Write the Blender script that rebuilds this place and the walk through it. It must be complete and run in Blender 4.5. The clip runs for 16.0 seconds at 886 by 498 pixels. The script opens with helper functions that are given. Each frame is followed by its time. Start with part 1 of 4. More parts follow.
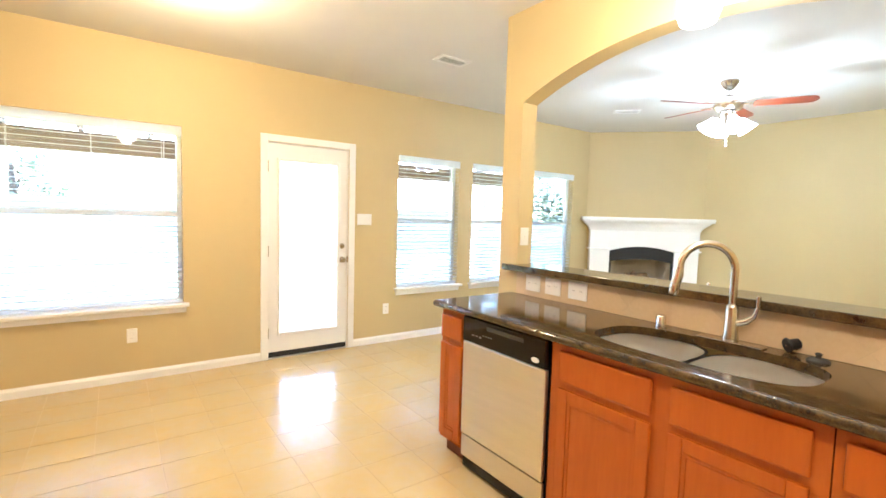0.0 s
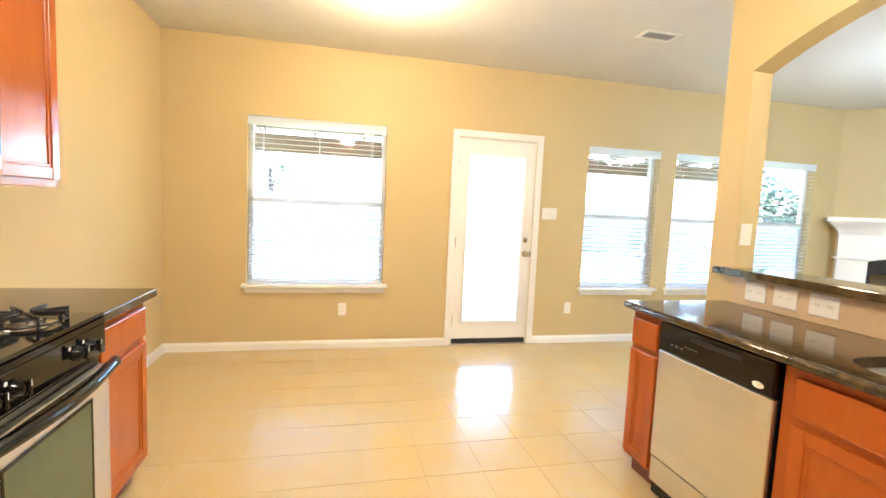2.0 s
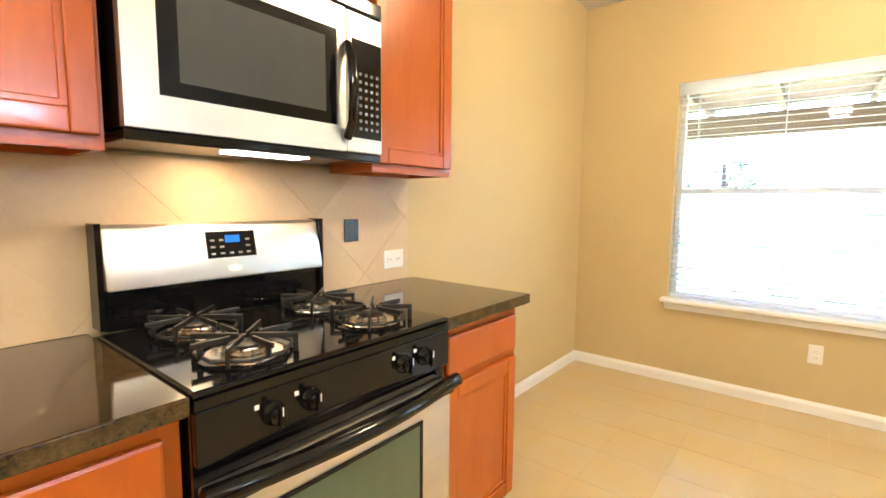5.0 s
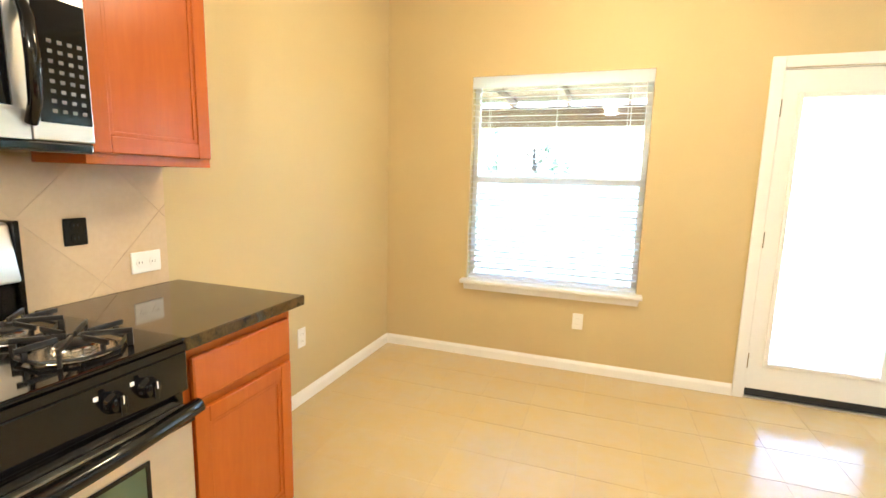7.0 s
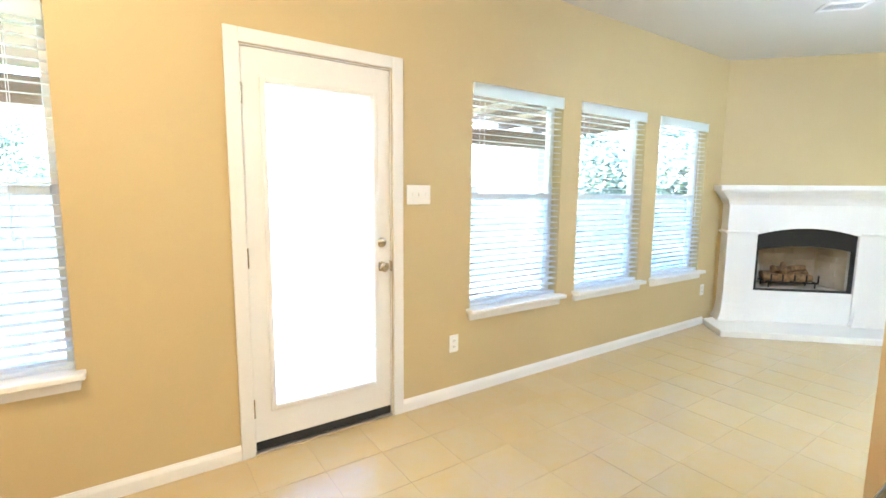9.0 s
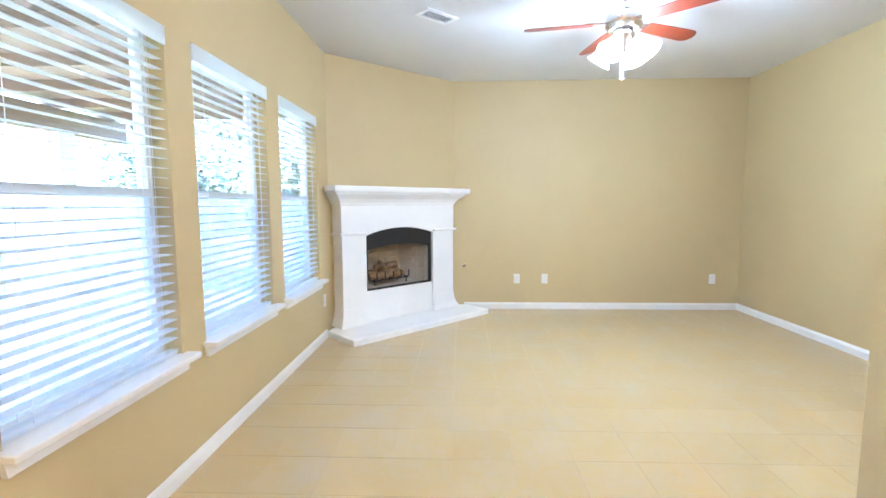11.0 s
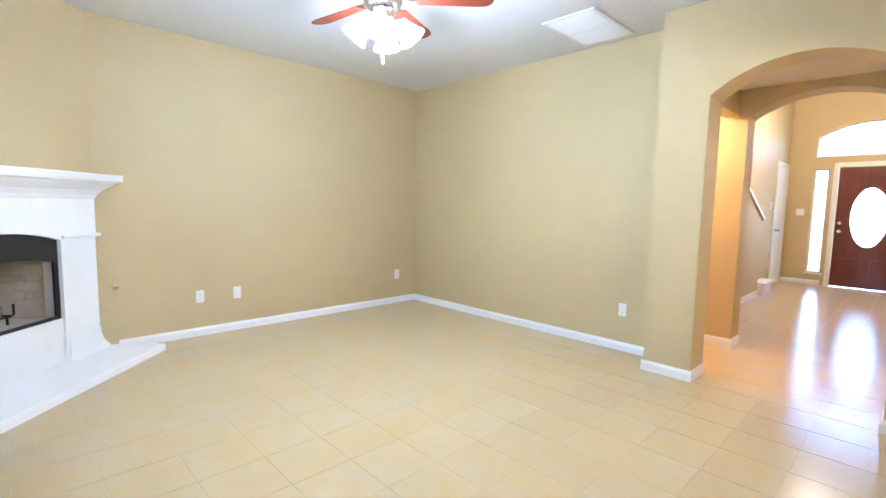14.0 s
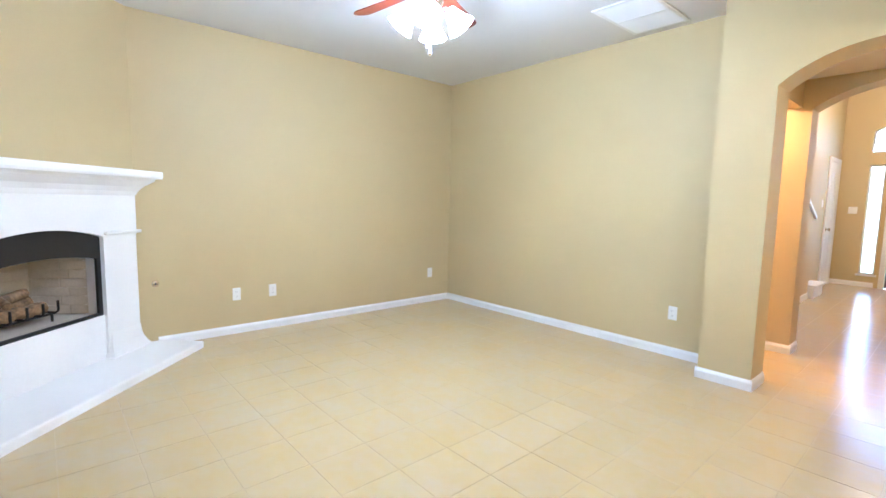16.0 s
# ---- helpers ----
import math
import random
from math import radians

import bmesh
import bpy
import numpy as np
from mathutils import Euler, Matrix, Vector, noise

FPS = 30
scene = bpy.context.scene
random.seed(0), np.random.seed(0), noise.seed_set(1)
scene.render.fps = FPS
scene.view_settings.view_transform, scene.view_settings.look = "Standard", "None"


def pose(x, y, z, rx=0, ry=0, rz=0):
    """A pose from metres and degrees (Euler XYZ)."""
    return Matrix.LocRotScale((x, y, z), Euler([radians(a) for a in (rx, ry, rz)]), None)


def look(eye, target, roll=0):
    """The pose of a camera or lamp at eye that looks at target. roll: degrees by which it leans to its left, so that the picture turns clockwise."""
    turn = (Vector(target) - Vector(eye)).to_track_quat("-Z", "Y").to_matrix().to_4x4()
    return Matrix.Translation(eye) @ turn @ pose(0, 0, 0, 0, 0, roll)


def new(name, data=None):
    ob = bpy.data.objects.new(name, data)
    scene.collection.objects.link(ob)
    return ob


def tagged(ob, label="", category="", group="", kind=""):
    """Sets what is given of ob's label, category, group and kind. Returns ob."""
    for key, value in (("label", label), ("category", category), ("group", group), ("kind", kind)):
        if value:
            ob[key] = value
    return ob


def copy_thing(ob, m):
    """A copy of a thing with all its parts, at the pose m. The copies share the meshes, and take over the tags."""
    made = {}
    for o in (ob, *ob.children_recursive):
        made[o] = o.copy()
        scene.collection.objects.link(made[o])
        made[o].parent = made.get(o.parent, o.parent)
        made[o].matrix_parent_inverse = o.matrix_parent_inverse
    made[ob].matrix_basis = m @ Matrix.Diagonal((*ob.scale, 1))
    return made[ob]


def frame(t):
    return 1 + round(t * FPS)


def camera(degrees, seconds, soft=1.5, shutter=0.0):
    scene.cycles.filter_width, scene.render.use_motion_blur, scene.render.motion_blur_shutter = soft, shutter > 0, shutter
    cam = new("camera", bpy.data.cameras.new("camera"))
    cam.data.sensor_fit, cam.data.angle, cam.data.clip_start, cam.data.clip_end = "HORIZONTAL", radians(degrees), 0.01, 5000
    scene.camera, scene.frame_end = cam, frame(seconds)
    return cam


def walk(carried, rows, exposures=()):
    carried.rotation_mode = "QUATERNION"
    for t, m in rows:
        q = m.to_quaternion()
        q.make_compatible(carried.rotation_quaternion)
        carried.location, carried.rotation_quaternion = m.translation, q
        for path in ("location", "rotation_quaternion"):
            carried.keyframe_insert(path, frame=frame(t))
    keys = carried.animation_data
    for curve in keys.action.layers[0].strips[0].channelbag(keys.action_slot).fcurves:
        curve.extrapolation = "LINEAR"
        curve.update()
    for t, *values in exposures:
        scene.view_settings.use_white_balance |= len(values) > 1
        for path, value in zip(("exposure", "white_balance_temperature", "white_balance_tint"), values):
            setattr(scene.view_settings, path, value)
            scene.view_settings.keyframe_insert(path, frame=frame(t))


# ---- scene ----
EXPOSURE = 4.6
cam = camera(88.0, 16.0, soft=1.6)
PATH = [
    (0, (2.137, 2.268, 1.402), (3.303, 3.886, 1.26), 1.6),
    (0.5, (2.061, 2.233, 1.424), (3.178, 3.886, 1.272), 1.8),
    (1, (2.122, 2.289, 1.36), (3.116, 4.019, 1.226), 2.5),
    (1.5, (2.124, 2.302, 1.334), (2.917, 4.132, 1.19), 3.0),
    (2, (2.166, 2.356, 1.352), (2.625, 4.295, 1.176), 2.6),
    (2.5, (2.246, 2.477, 1.328), (2.285, 4.469, 1.143), 1.7),
    (3, (2.273, 2.703, 1.294), (1.892, 4.657, 1.1), 1.6),
    (3.5, (2.163, 2.883, 1.268), (1.461, 4.746, 1.075), 1.0),
    (3.7, (2.161, 2.948, 1.264), (1.326, 4.755, 1.068), 1.5),
    (5.8, (2.282, 3.257, 1.261), (0.982, 4.762, 1.046), -0.5),
    (6, (2.35, 3.286, 1.275), (1.066, 4.801, 1.044), -0.6),
    (6.5, (2.419, 3.344, 1.333), (1.326, 4.993, 1.042), 0.2),
    (7, (2.37, 3.363, 1.346), (1.718, 5.23, 1.049), 1.5),
    (7.5, (2.257, 3.452, 1.372), (2.155, 5.427, 1.079), 1.8),
    (8, (2.538, 3.762, 1.357), (2.812, 5.725, 1.09), 1.2),
    (8.5, (2.654, 4.076, 1.364), (3.411, 5.91, 1.111), 0.9),
    (9, (2.842, 4.297, 1.359), (3.961, 5.937, 1.116), 0.5),
    (9.5, (2.99, 4.596, 1.317), (4.46, 5.935, 1.097), 0.4),
    (10, (3.138, 4.898, 1.316), (4.891, 5.836, 1.102), 0.4),
    (10.2, (3.199, 4.987, 1.309), (5.035, 5.752, 1.102), -0.0),
    (12.3, (4.082, 5.842, 1.27), (5.883, 4.992, 1.084), 0.7),
    (12.5, (4.169, 5.859, 1.277), (5.914, 4.9, 1.09), 0.5),
    (13, (4.317, 5.949, 1.252), (5.926, 4.774, 1.079), 0.6),
    (13.5, (4.385, 5.943, 1.273), (5.904, 4.655, 1.087), 0.8),
    (14, (4.439, 6.01, 1.276), (5.87, 4.626, 1.083), 1.1),
    (14.5, (4.514, 6.053, 1.279), (5.885, 4.611, 1.077), 1.2),
    (15, (4.618, 6.115, 1.275), (5.963, 4.649, 1.069), 1.3),
    (15.5, (4.604, 6.102, 1.282), (6.017, 4.702, 1.073), 1.1),
    (16, (4.639, 6.035, 1.273), (6.133, 4.722, 1.066), 1.2),
]
walk(cam, [(t, look(eye, target, roll)) for t, eye, target, roll in PATH], exposures=[(0.0, EXPOSURE, 5300, 7), (6.5, EXPOSURE, 5350, 5), (7.5, EXPOSURE, 5250, 2), (9.2, EXPOSURE - 0.08, 4950, 5), (12.0, EXPOSURE - 0.12, 4780, 13), (16.0, EXPOSURE - 0.10, 4720, 13)])

# ---- light ----
SUN_EL, SUN_AZ = radians(60), radians(330)
world = bpy.data.worlds.new("sky")
scene.world = world
world.use_nodes = True
wn = world.node_tree.nodes
sky = wn.new("ShaderNodeTexSky")
sky.sky_type, sky.sun_disc, sky.sun_elevation, sky.sun_rotation = "NISHITA", False, SUN_EL, SUN_AZ
wn["Background"].inputs["Strength"].default_value = 0.15
world.node_tree.links.new(sky.outputs[0], wn["Background"].inputs["Color"])


def lamp(name, kind, m, watts, colour, **settings):
    data = bpy.data.lights.new(name, kind)
    data.energy, data.color = watts, colour
    for key, value in settings.items():
        if key == "size":
            data.size = value
        elif key == "size_y":
            data.shape, data.size_y = "RECTANGLE", value
        elif key == "radius":
            data.shadow_soft_size = value
        elif key == "angle":
            data.angle = value
    ob = new(name, data)
    ob.matrix_world = m
    return ob


WARM, WHITE, DAY = (1.0, 0.80, 0.54), (0.90, 0.96, 1.0), (0.86, 0.94, 1.0)
sun_way = Vector((math.sin(SUN_AZ) * math.cos(SUN_EL), math.cos(SUN_AZ) * math.cos(SUN_EL), math.sin(SUN_EL)))
lamp("sun", "SUN", look(sun_way * 50, (0, 0, 0)), 4.5, (1.0, 0.95, 0.88), angle=radians(0.6))
# lamps of the rooms, with unseen fills added in kitchen and foyer
FAN = (6.80, 4.27)
for k in range(4):
    a = radians(45 + 90 * k)
    lamp("fan_bulb", "POINT", pose(FAN[0] + 0.165 * math.cos(a), FAN[1] + 0.165 * math.sin(a), 2.25), 0.86, WHITE, radius=0.04)
NOOK = (2.45, 5.30)
lamp("nook_bulb", "POINT", pose(NOOK[0], NOOK[1], 2.56), 3.7, (1.0, 0.67, 0.34), radius=0.12)
PENDANT = (3.88, 3.14, 2.20)
lamp("pendant_bulb", "POINT", pose(*PENDANT), 2.6, (1.0, 0.78, 0.50), radius=0.05)
# added fill for the south kitchen, its source is out of view
lamp("kitchen_bulb", "POINT", pose(2.35, 2.1, 2.56), 5.0, WARM, radius=0.12)
lamp("hood_bulb", "AREA", look((0.95, 3.80, 1.383), (0.92, 3.80, 0)), 0.12, (1.0, 0.60, 0.25), size=0.1, size_y=0.25)
lamp("hall_bulb", "POINT", pose(6.45, 1.62, 2.3), 5.5, (1.0, 0.55, 0.24), radius=0.08)
# added warm fill without a fixture, hidden above the arch
lamp("foyer_bulb", "POINT", pose(5.1, -1.6, 3.0), 6.5, (1.0, 0.70, 0.44), radius=0.12)


# ---- materials ----
def material(name, colour, rough=0.5, metal=0.0, vary=0.08, scale=6.0, fine=90.0, bump=0.05, tone=None, spec=0.5, coat=0.0, stretch=(1, 1, 1), island=0.0, world=False):
    """A surface with broad and fine variation of colour, and fine relief."""
    m = bpy.data.materials.new(name)
    m.use_nodes = True
    nodes, links = m.node_tree.nodes, m.node_tree.links
    b = nodes["Principled BSDF"]
    b.inputs["Roughness"].default_value, b.inputs["Metallic"].default_value = rough, metal
    b.inputs["Specular IOR Level"].default_value = spec
    b.inputs["Coat Weight"].default_value = coat
    b.inputs["Coat Roughness"].default_value = 0.08
    where = nodes.new("ShaderNodeTexCoord")
    size = nodes.new("ShaderNodeMapping")
    size.inputs["Scale"].default_value = stretch
    links.new(nodes.new("ShaderNodeNewGeometry").outputs["Position"] if world else where.outputs["Object"], size.inputs["Vector"])
    broad, grain = nodes.new("ShaderNodeTexNoise"), nodes.new("ShaderNodeTexNoise")
    broad.inputs["Scale"].default_value, grain.inputs["Scale"].default_value = scale, fine
    broad.inputs["Detail"].default_value = 5
    grain.inputs["Detail"].default_value = 3
    links.new(size.outputs[0], broad.inputs["Vector"])
    links.new(size.outputs[0], grain.inputs["Vector"])
    mix = nodes.new("ShaderNodeMix")
    mix.data_type = "RGBA"
    tone = tone or tuple(c * (1 - 2 * vary) for c in colour)
    mix.inputs["A"].default_value, mix.inputs["B"].default_value = (*colour, 1), (*tone, 1)
    add = nodes.new("ShaderNodeMath")
    add.operation = "MULTIPLY_ADD"
    add.inputs[1].default_value = 0.4
    links.new(grain.outputs["Fac"], add.inputs[0])
    half = nodes.new("ShaderNodeMath")
    half.operation = "MULTIPLY"
    half.inputs[1].default_value = 0.6
    links.new(broad.outputs["Fac"], half.inputs[0])
    links.new(half.outputs[0], add.inputs[2])
    span = nodes.new("ShaderNodeMapRange")
    span.inputs["From Min"].default_value, span.inputs["From Max"].default_value = 0.32, 0.68
    links.new(add.outputs[0], span.inputs["Value"])
    links.new(span.outputs[0], mix.inputs["Factor"])
    out = mix.outputs["Result"]
    if island:
        info = nodes.new("ShaderNodeObjectInfo")
        tint = nodes.new("ShaderNodeHueSaturation")
        step = nodes.new("ShaderNodeMapRange")
        step.inputs["To Min"].default_value, step.inputs["To Max"].default_value = 1 - island, 1 + island
        links.new(info.outputs["Random"], step.inputs["Value"])
        links.new(step.outputs[0], tint.inputs["Value"])
        links.new(out, tint.inputs["Color"])
        out = tint.outputs[0]
    links.new(out, b.inputs["Base Color"])
    if bump:
        relief = nodes.new("ShaderNodeBump")
        relief.inputs["Strength"].default_value, relief.inputs["Distance"].default_value = bump, 0.004
        links.new(grain.outputs["Fac"], relief.inputs["Height"])
        links.new(relief.outputs[0], b.inputs["Normal"])
    return m


def glowing(name, colour, strength):
    m = bpy.data.materials.new(name)
    m.use_nodes = True
    b = m.node_tree.nodes["Principled BSDF"]
    b.inputs["Base Color"].default_value = (0.9, 0.9, 0.88, 1)
    b.inputs["Emission Color"].default_value, b.inputs["Emission Strength"].default_value = (*colour, 1), strength
    b.inputs["Roughness"].default_value = 0.25
    return m


def clear(name, colour=(1, 1, 1), rough=0.0):
    m = bpy.data.materials.new(name)
    m.use_nodes = True
    b = m.node_tree.nodes["Principled BSDF"]
    b.inputs["Base Color"].default_value = (*colour, 1)
    b.inputs["Transmission Weight"].default_value, b.inputs["Roughness"].default_value, b.inputs["IOR"].default_value = 1.0, rough, 1.45
    return m


PAINT = material("tan_wall_paint", (0.568, 0.455, 0.235), 0.55, vary=0.03, scale=1.5, fine=140, bump=0.10, spec=0.35)
CEIL = material("ceiling_paint", (0.71, 0.70, 0.68), 0.8, vary=0.02, scale=2, fine=110, bump=0.12)
TRIM = material("white_trim_paint", (0.82, 0.815, 0.80), 0.35, vary=0.02, scale=3, fine=60, bump=0.02)
TILE = material("beige_floor_tile", (0.545, 0.455, 0.285), 0.20, vary=0.10, scale=3.2, fine=18, bump=0.012, tone=(0.575, 0.435, 0.195), island=0.02, world=True)
GROUT = material("tan_grout", (0.525, 0.415, 0.226), 0.8, vary=0.08, fine=200, bump=0.1)
WALLGROUT = material("pale_tan_wall_grout", (0.585, 0.45, 0.285), 0.7, vary=0.06, fine=200, bump=0.08)
WALLTILE = material("tan_wall_tile", (0.60, 0.46, 0.29), 0.35, vary=0.06, scale=5, fine=60, bump=0.03, tone=(0.54, 0.40, 0.24), island=0.04, world=True)
WOOD = material("cherry_cabinet_wood", (0.43, 0.098, 0.004), 0.26, vary=0.07, scale=2, fine=16, bump=0.012, tone=(0.375, 0.078, 0.003), coat=0.12, stretch=(5, 5, 0.6))
# darker version of the cabinet wood, used only on the recessed toe kicks
DARKWOOD = material("darker_toe_kick_wood", (0.20, 0.045, 0.012), 0.4, vary=0.12, scale=3, fine=24, bump=0.02, stretch=(5, 5, 0.6))
GRANITE = material("dark_granite", (0.007, 0.006, 0.005), 0.07, vary=0.3, scale=26, fine=150, bump=0.0, tone=(0.095, 0.057, 0.02), coat=0.2)
STEEL = material("brushed_steel", (0.75, 0.72, 0.67), 0.36, 1.0, vary=0.05, scale=2, fine=60, bump=0.02, stretch=(1, 1, 14))
SINKSTEEL = material("satin_sink_steel", (0.86, 0.84, 0.80), 0.38, 0.6, vary=0.03, scale=4, fine=90, bump=0.02)
CHROME = material("satin_nickel", (0.62, 0.58, 0.52), 0.22, 1.0, vary=0.04, fine=120, bump=0.0)
BLACK = material("black_enamel", (0.004, 0.004, 0.0045), 0.08, vary=0.1, fine=60, bump=0.0, spec=0.4)
IRON = material("cast_iron_grate", (0.012, 0.012, 0.013), 0.38, vary=0.2, fine=160, bump=0.06)
SMOKE = material("dark_door_glass", (0.06, 0.063, 0.06), 0.08, vary=0.05, fine=20, bump=0.0, coat=0.5)
# greenish reflection on the oven window is put into its base colour
OVENGLASS = material("oven_glass_green_reflection", (0.085, 0.115, 0.06), 0.10, vary=0.05, fine=20, bump=0.0, coat=0.3)
PLASTIC = material("white_plastic", (0.83, 0.82, 0.79), 0.35, vary=0.02, fine=80, bump=0.01)
KEYGREY = material("grey_key_plastic", (0.14, 0.14, 0.135), 0.5, vary=0.03, fine=80, bump=0.0)
SLATS = material("white_blind_slat", (0.87, 0.87, 0.87), 0.5, vary=0.03, fine=80, bump=0.02)
bsdf = SLATS.node_tree.nodes["Principled BSDF"]
thin, blend = SLATS.node_tree.nodes.new("ShaderNodeBsdfTranslucent"), SLATS.node_tree.nodes.new("ShaderNodeMixShader")
thin.inputs["Color"].default_value = (0.90, 0.93, 0.96, 1)
blend.inputs["Fac"].default_value = 0.68
SLATS.node_tree.links.new(bsdf.outputs[0], blend.inputs[1])
SLATS.node_tree.links.new(thin.outputs[0], blend.inputs[2])
SLATS.node_tree.links.new(blend.outputs[0], SLATS.node_tree.nodes["Material Output"].inputs["Surface"])
STONE = material("white_cast_stone", (0.86, 0.85, 0.83), 0.6, vary=0.03, scale=3, fine=70, bump=0.04)
SOOT = material("black_firebox_metal", (0.012, 0.012, 0.012), 0.55, vary=0.2, fine=90, bump=0.05)
FIREBRICK = material("buff_firebrick", (0.66, 0.58, 0.46), 0.85, vary=0.10, scale=9, fine=80, bump=0.2, island=0.06, world=True)
LOG = material("ceramic_log", (0.42, 0.26, 0.12), 0.9, vary=0.35, scale=14, fine=60, bump=0.5, tone=(0.07, 0.05, 0.035))
BLADE = material("cherry_fan_blade", (0.19, 0.036, 0.014), 0.35, vary=0.15, scale=4, fine=30, bump=0.02, stretch=(8, 1, 1))
DOORWOOD = material("mahogany_door_wood", (0.16, 0.030, 0.014), 0.30, vary=0.2, scale=4, fine=30, bump=0.03, stretch=(5, 5, 0.6), coat=0.2)
SHADE = glowing("lit_frosted_glass", (0.97, 0.99, 1.0), 0.9)
SHADEWARM = glowing("lit_warm_glass", (1.0, 0.90, 0.72), 0.5)
GLASS = clear("window_glass")
FROST = clear("frosted_door_glass", (0.97, 0.99, 1.0), 0.45)
DIGITS = glowing("blue_display", (0.03, 0.28, 1.0), 0.035)
DIGITS.node_tree.nodes["Principled BSDF"].inputs["Base Color"].default_value = (0.01, 0.02, 0.05, 1)
PATIO = material("patio_concrete", (0.50, 0.48, 0.45), 0.8, vary=0.1, scale=1.2, fine=60, bump=0.1)
GRASS = material("lawn", (0.10, 0.15, 0.04), 0.9, vary=0.3, scale=1.5, fine=25, bump=0.3, tone=(0.15, 0.17, 0.06))
ROOFWOOD = material("brown_patio_wood", (0.20, 0.125, 0.085), 0.7, vary=0.2, scale=3, fine=40, bump=0.1, stretch=(1, 6, 6))
FENCE = material("weathered_fence", (0.30, 0.22, 0.15), 0.85, vary=0.2, scale=3, fine=30, bump=0.2, stretch=(6, 6, 0.6), island=0.06, world=True)
LEAF = material("tree_leaf", (0.095, 0.125, 0.085), 0.6, vary=0.3, scale=2, fine=20, bump=0.0, tone=(0.12, 0.155, 0.08))
BARK = material("tree_bark", (0.12, 0.085, 0.06), 0.9, vary=0.3, scale=6, fine=30, bump=0.5)
SCREEN = bpy.data.materials.new("insect_screen")
SCREEN.use_nodes = True
sn, sl = SCREEN.node_tree.nodes, SCREEN.node_tree.links
weave, gap, cloth = sn.new("ShaderNodeBsdfTranslucent"), sn.new("ShaderNodeBsdfTransparent"), sn.new("ShaderNodeMixShader")
weave.inputs["Color"].default_value = (0.45, 0.53, 0.65, 1)
cloth.inputs["Fac"].default_value = 0.52
sl.new(gap.outputs[0], cloth.inputs[1])
sl.new(weave.outputs[0], cloth.inputs[2])
sl.new(cloth.outputs[0], sn["Material Output"].inputs["Surface"])
RUBBER = material("black_rubber", (0.02, 0.02, 0.02), 0.7, vary=0.1, fine=90, bump=0.03)


# ---- shape helpers ----
def box(bm, x0, x1, y0, y1, z0, z1, bevel=0.0):
    made = bmesh.ops.create_cube(bm, size=1.0, matrix=Matrix.Translation(((x0 + x1) / 2, (y0 + y1) / 2, (z0 + z1) / 2)) @ Matrix.Diagonal((x1 - x0, y1 - y0, z1 - z0, 1)))
    if bevel:
        edges = {e for v in made["verts"] for e in v.link_edges}
        bmesh.ops.bevel(bm, geom=list(edges), offset=bevel, segments=2, affect="EDGES", profile=0.5, clamp_overlap=True)
    return bm


def block(x0, x1, y0, y1, z0, z1, bevel=0.0):
    return box(bmesh.new(), x0, x1, y0, y1, z0, z1, bevel)


def rod(bm, a, b, r0, r1=None, sides=16):
    a, b = Vector(a), Vector(b)
    way = b - a
    m = Matrix.Translation((a + b) / 2) @ way.to_track_quat("Z", "Y").to_matrix().to_4x4()
    bmesh.ops.create_cone(bm, cap_ends=True, segments=sides, radius1=r0, radius2=r0 if r1 is None else r1, depth=way.length, matrix=m)
    return bm


def lathe(profile, sides=32, m=None):
    """A solid turned about z from (radius, height) pairs."""
    bm = bmesh.new()
    rings = []
    for r, z in profile:
        rings.append([bm.verts.new((r * math.cos(2 * math.pi * k / sides), r * math.sin(2 * math.pi * k / sides), z)) for k in range(sides)])
    for lo, hi in zip(rings, rings[1:]):
        for k in range(sides):
            bm.faces.new((lo[k], lo[(k + 1) % sides], hi[(k + 1) % sides], hi[k]))
    bm.faces.new(rings[0][::-1])
    bm.faces.new(rings[-1])
    if m:
        bm.transform(m)
    bmesh.ops.recalc_face_normals(bm, faces=bm.faces)
    return bm


def tube(points, radius, sides=12, bm=None):
    """A round bar along a line of points; radius may be a list."""
    bm = bm or bmesh.new()
    pts = [Vector(p) for p in points]
    rings, side = [], None
    for i, p in enumerate(pts):
        way = (pts[min(i + 1, len(pts) - 1)] - pts[max(i - 1, 0)]).normalized()
        side = way.orthogonal().normalized() if side is None else (side - way * side.dot(way)).normalized()
        up = way.cross(side)
        r = radius[i] if isinstance(radius, (list, tuple)) else radius
        rings.append([bm.verts.new(p + r * (math.cos(2 * math.pi * k / sides) * side + math.sin(2 * math.pi * k / sides) * up)) for k in range(sides)])
    for lo, hi in zip(rings, rings[1:]):
        for k in range(sides):
            bm.faces.new((lo[k], lo[(k + 1) % sides], hi[(k + 1) % sides], hi[k]))
    bm.faces.new(rings[0][::-1])
    bm.faces.new(rings[-1])
    return bm


def prism(outline, y0, y1, bm=None):
    """A plate with an outline in (x, z), from y0 to y1."""
    bm = bm or bmesh.new()
    near, far = [bm.verts.new((x, y0, z)) for x, z in outline], [bm.verts.new((x, y1, z)) for x, z in outline]
    bm.faces.new(near)
    bm.faces.new(far[::-1])
    for k in range(len(outline)):
        j = (k + 1) % len(outline)
        bm.faces.new((near[k], far[k], far[j], near[j]))
    bmesh.ops.recalc_face_normals(bm, faces=bm.faces)
    return bm


def mesh_of(name, bm, mat, smooth=False):
    me = bpy.data.meshes.new(name)
    bm.to_mesh(me)
    bm.free()
    me.materials.append(mat)
    if smooth:
        me.polygons.foreach_set("use_smooth", [True] * len(me.polygons))
        me.set_sharp_from_angle(angle=radians(40))
    return me


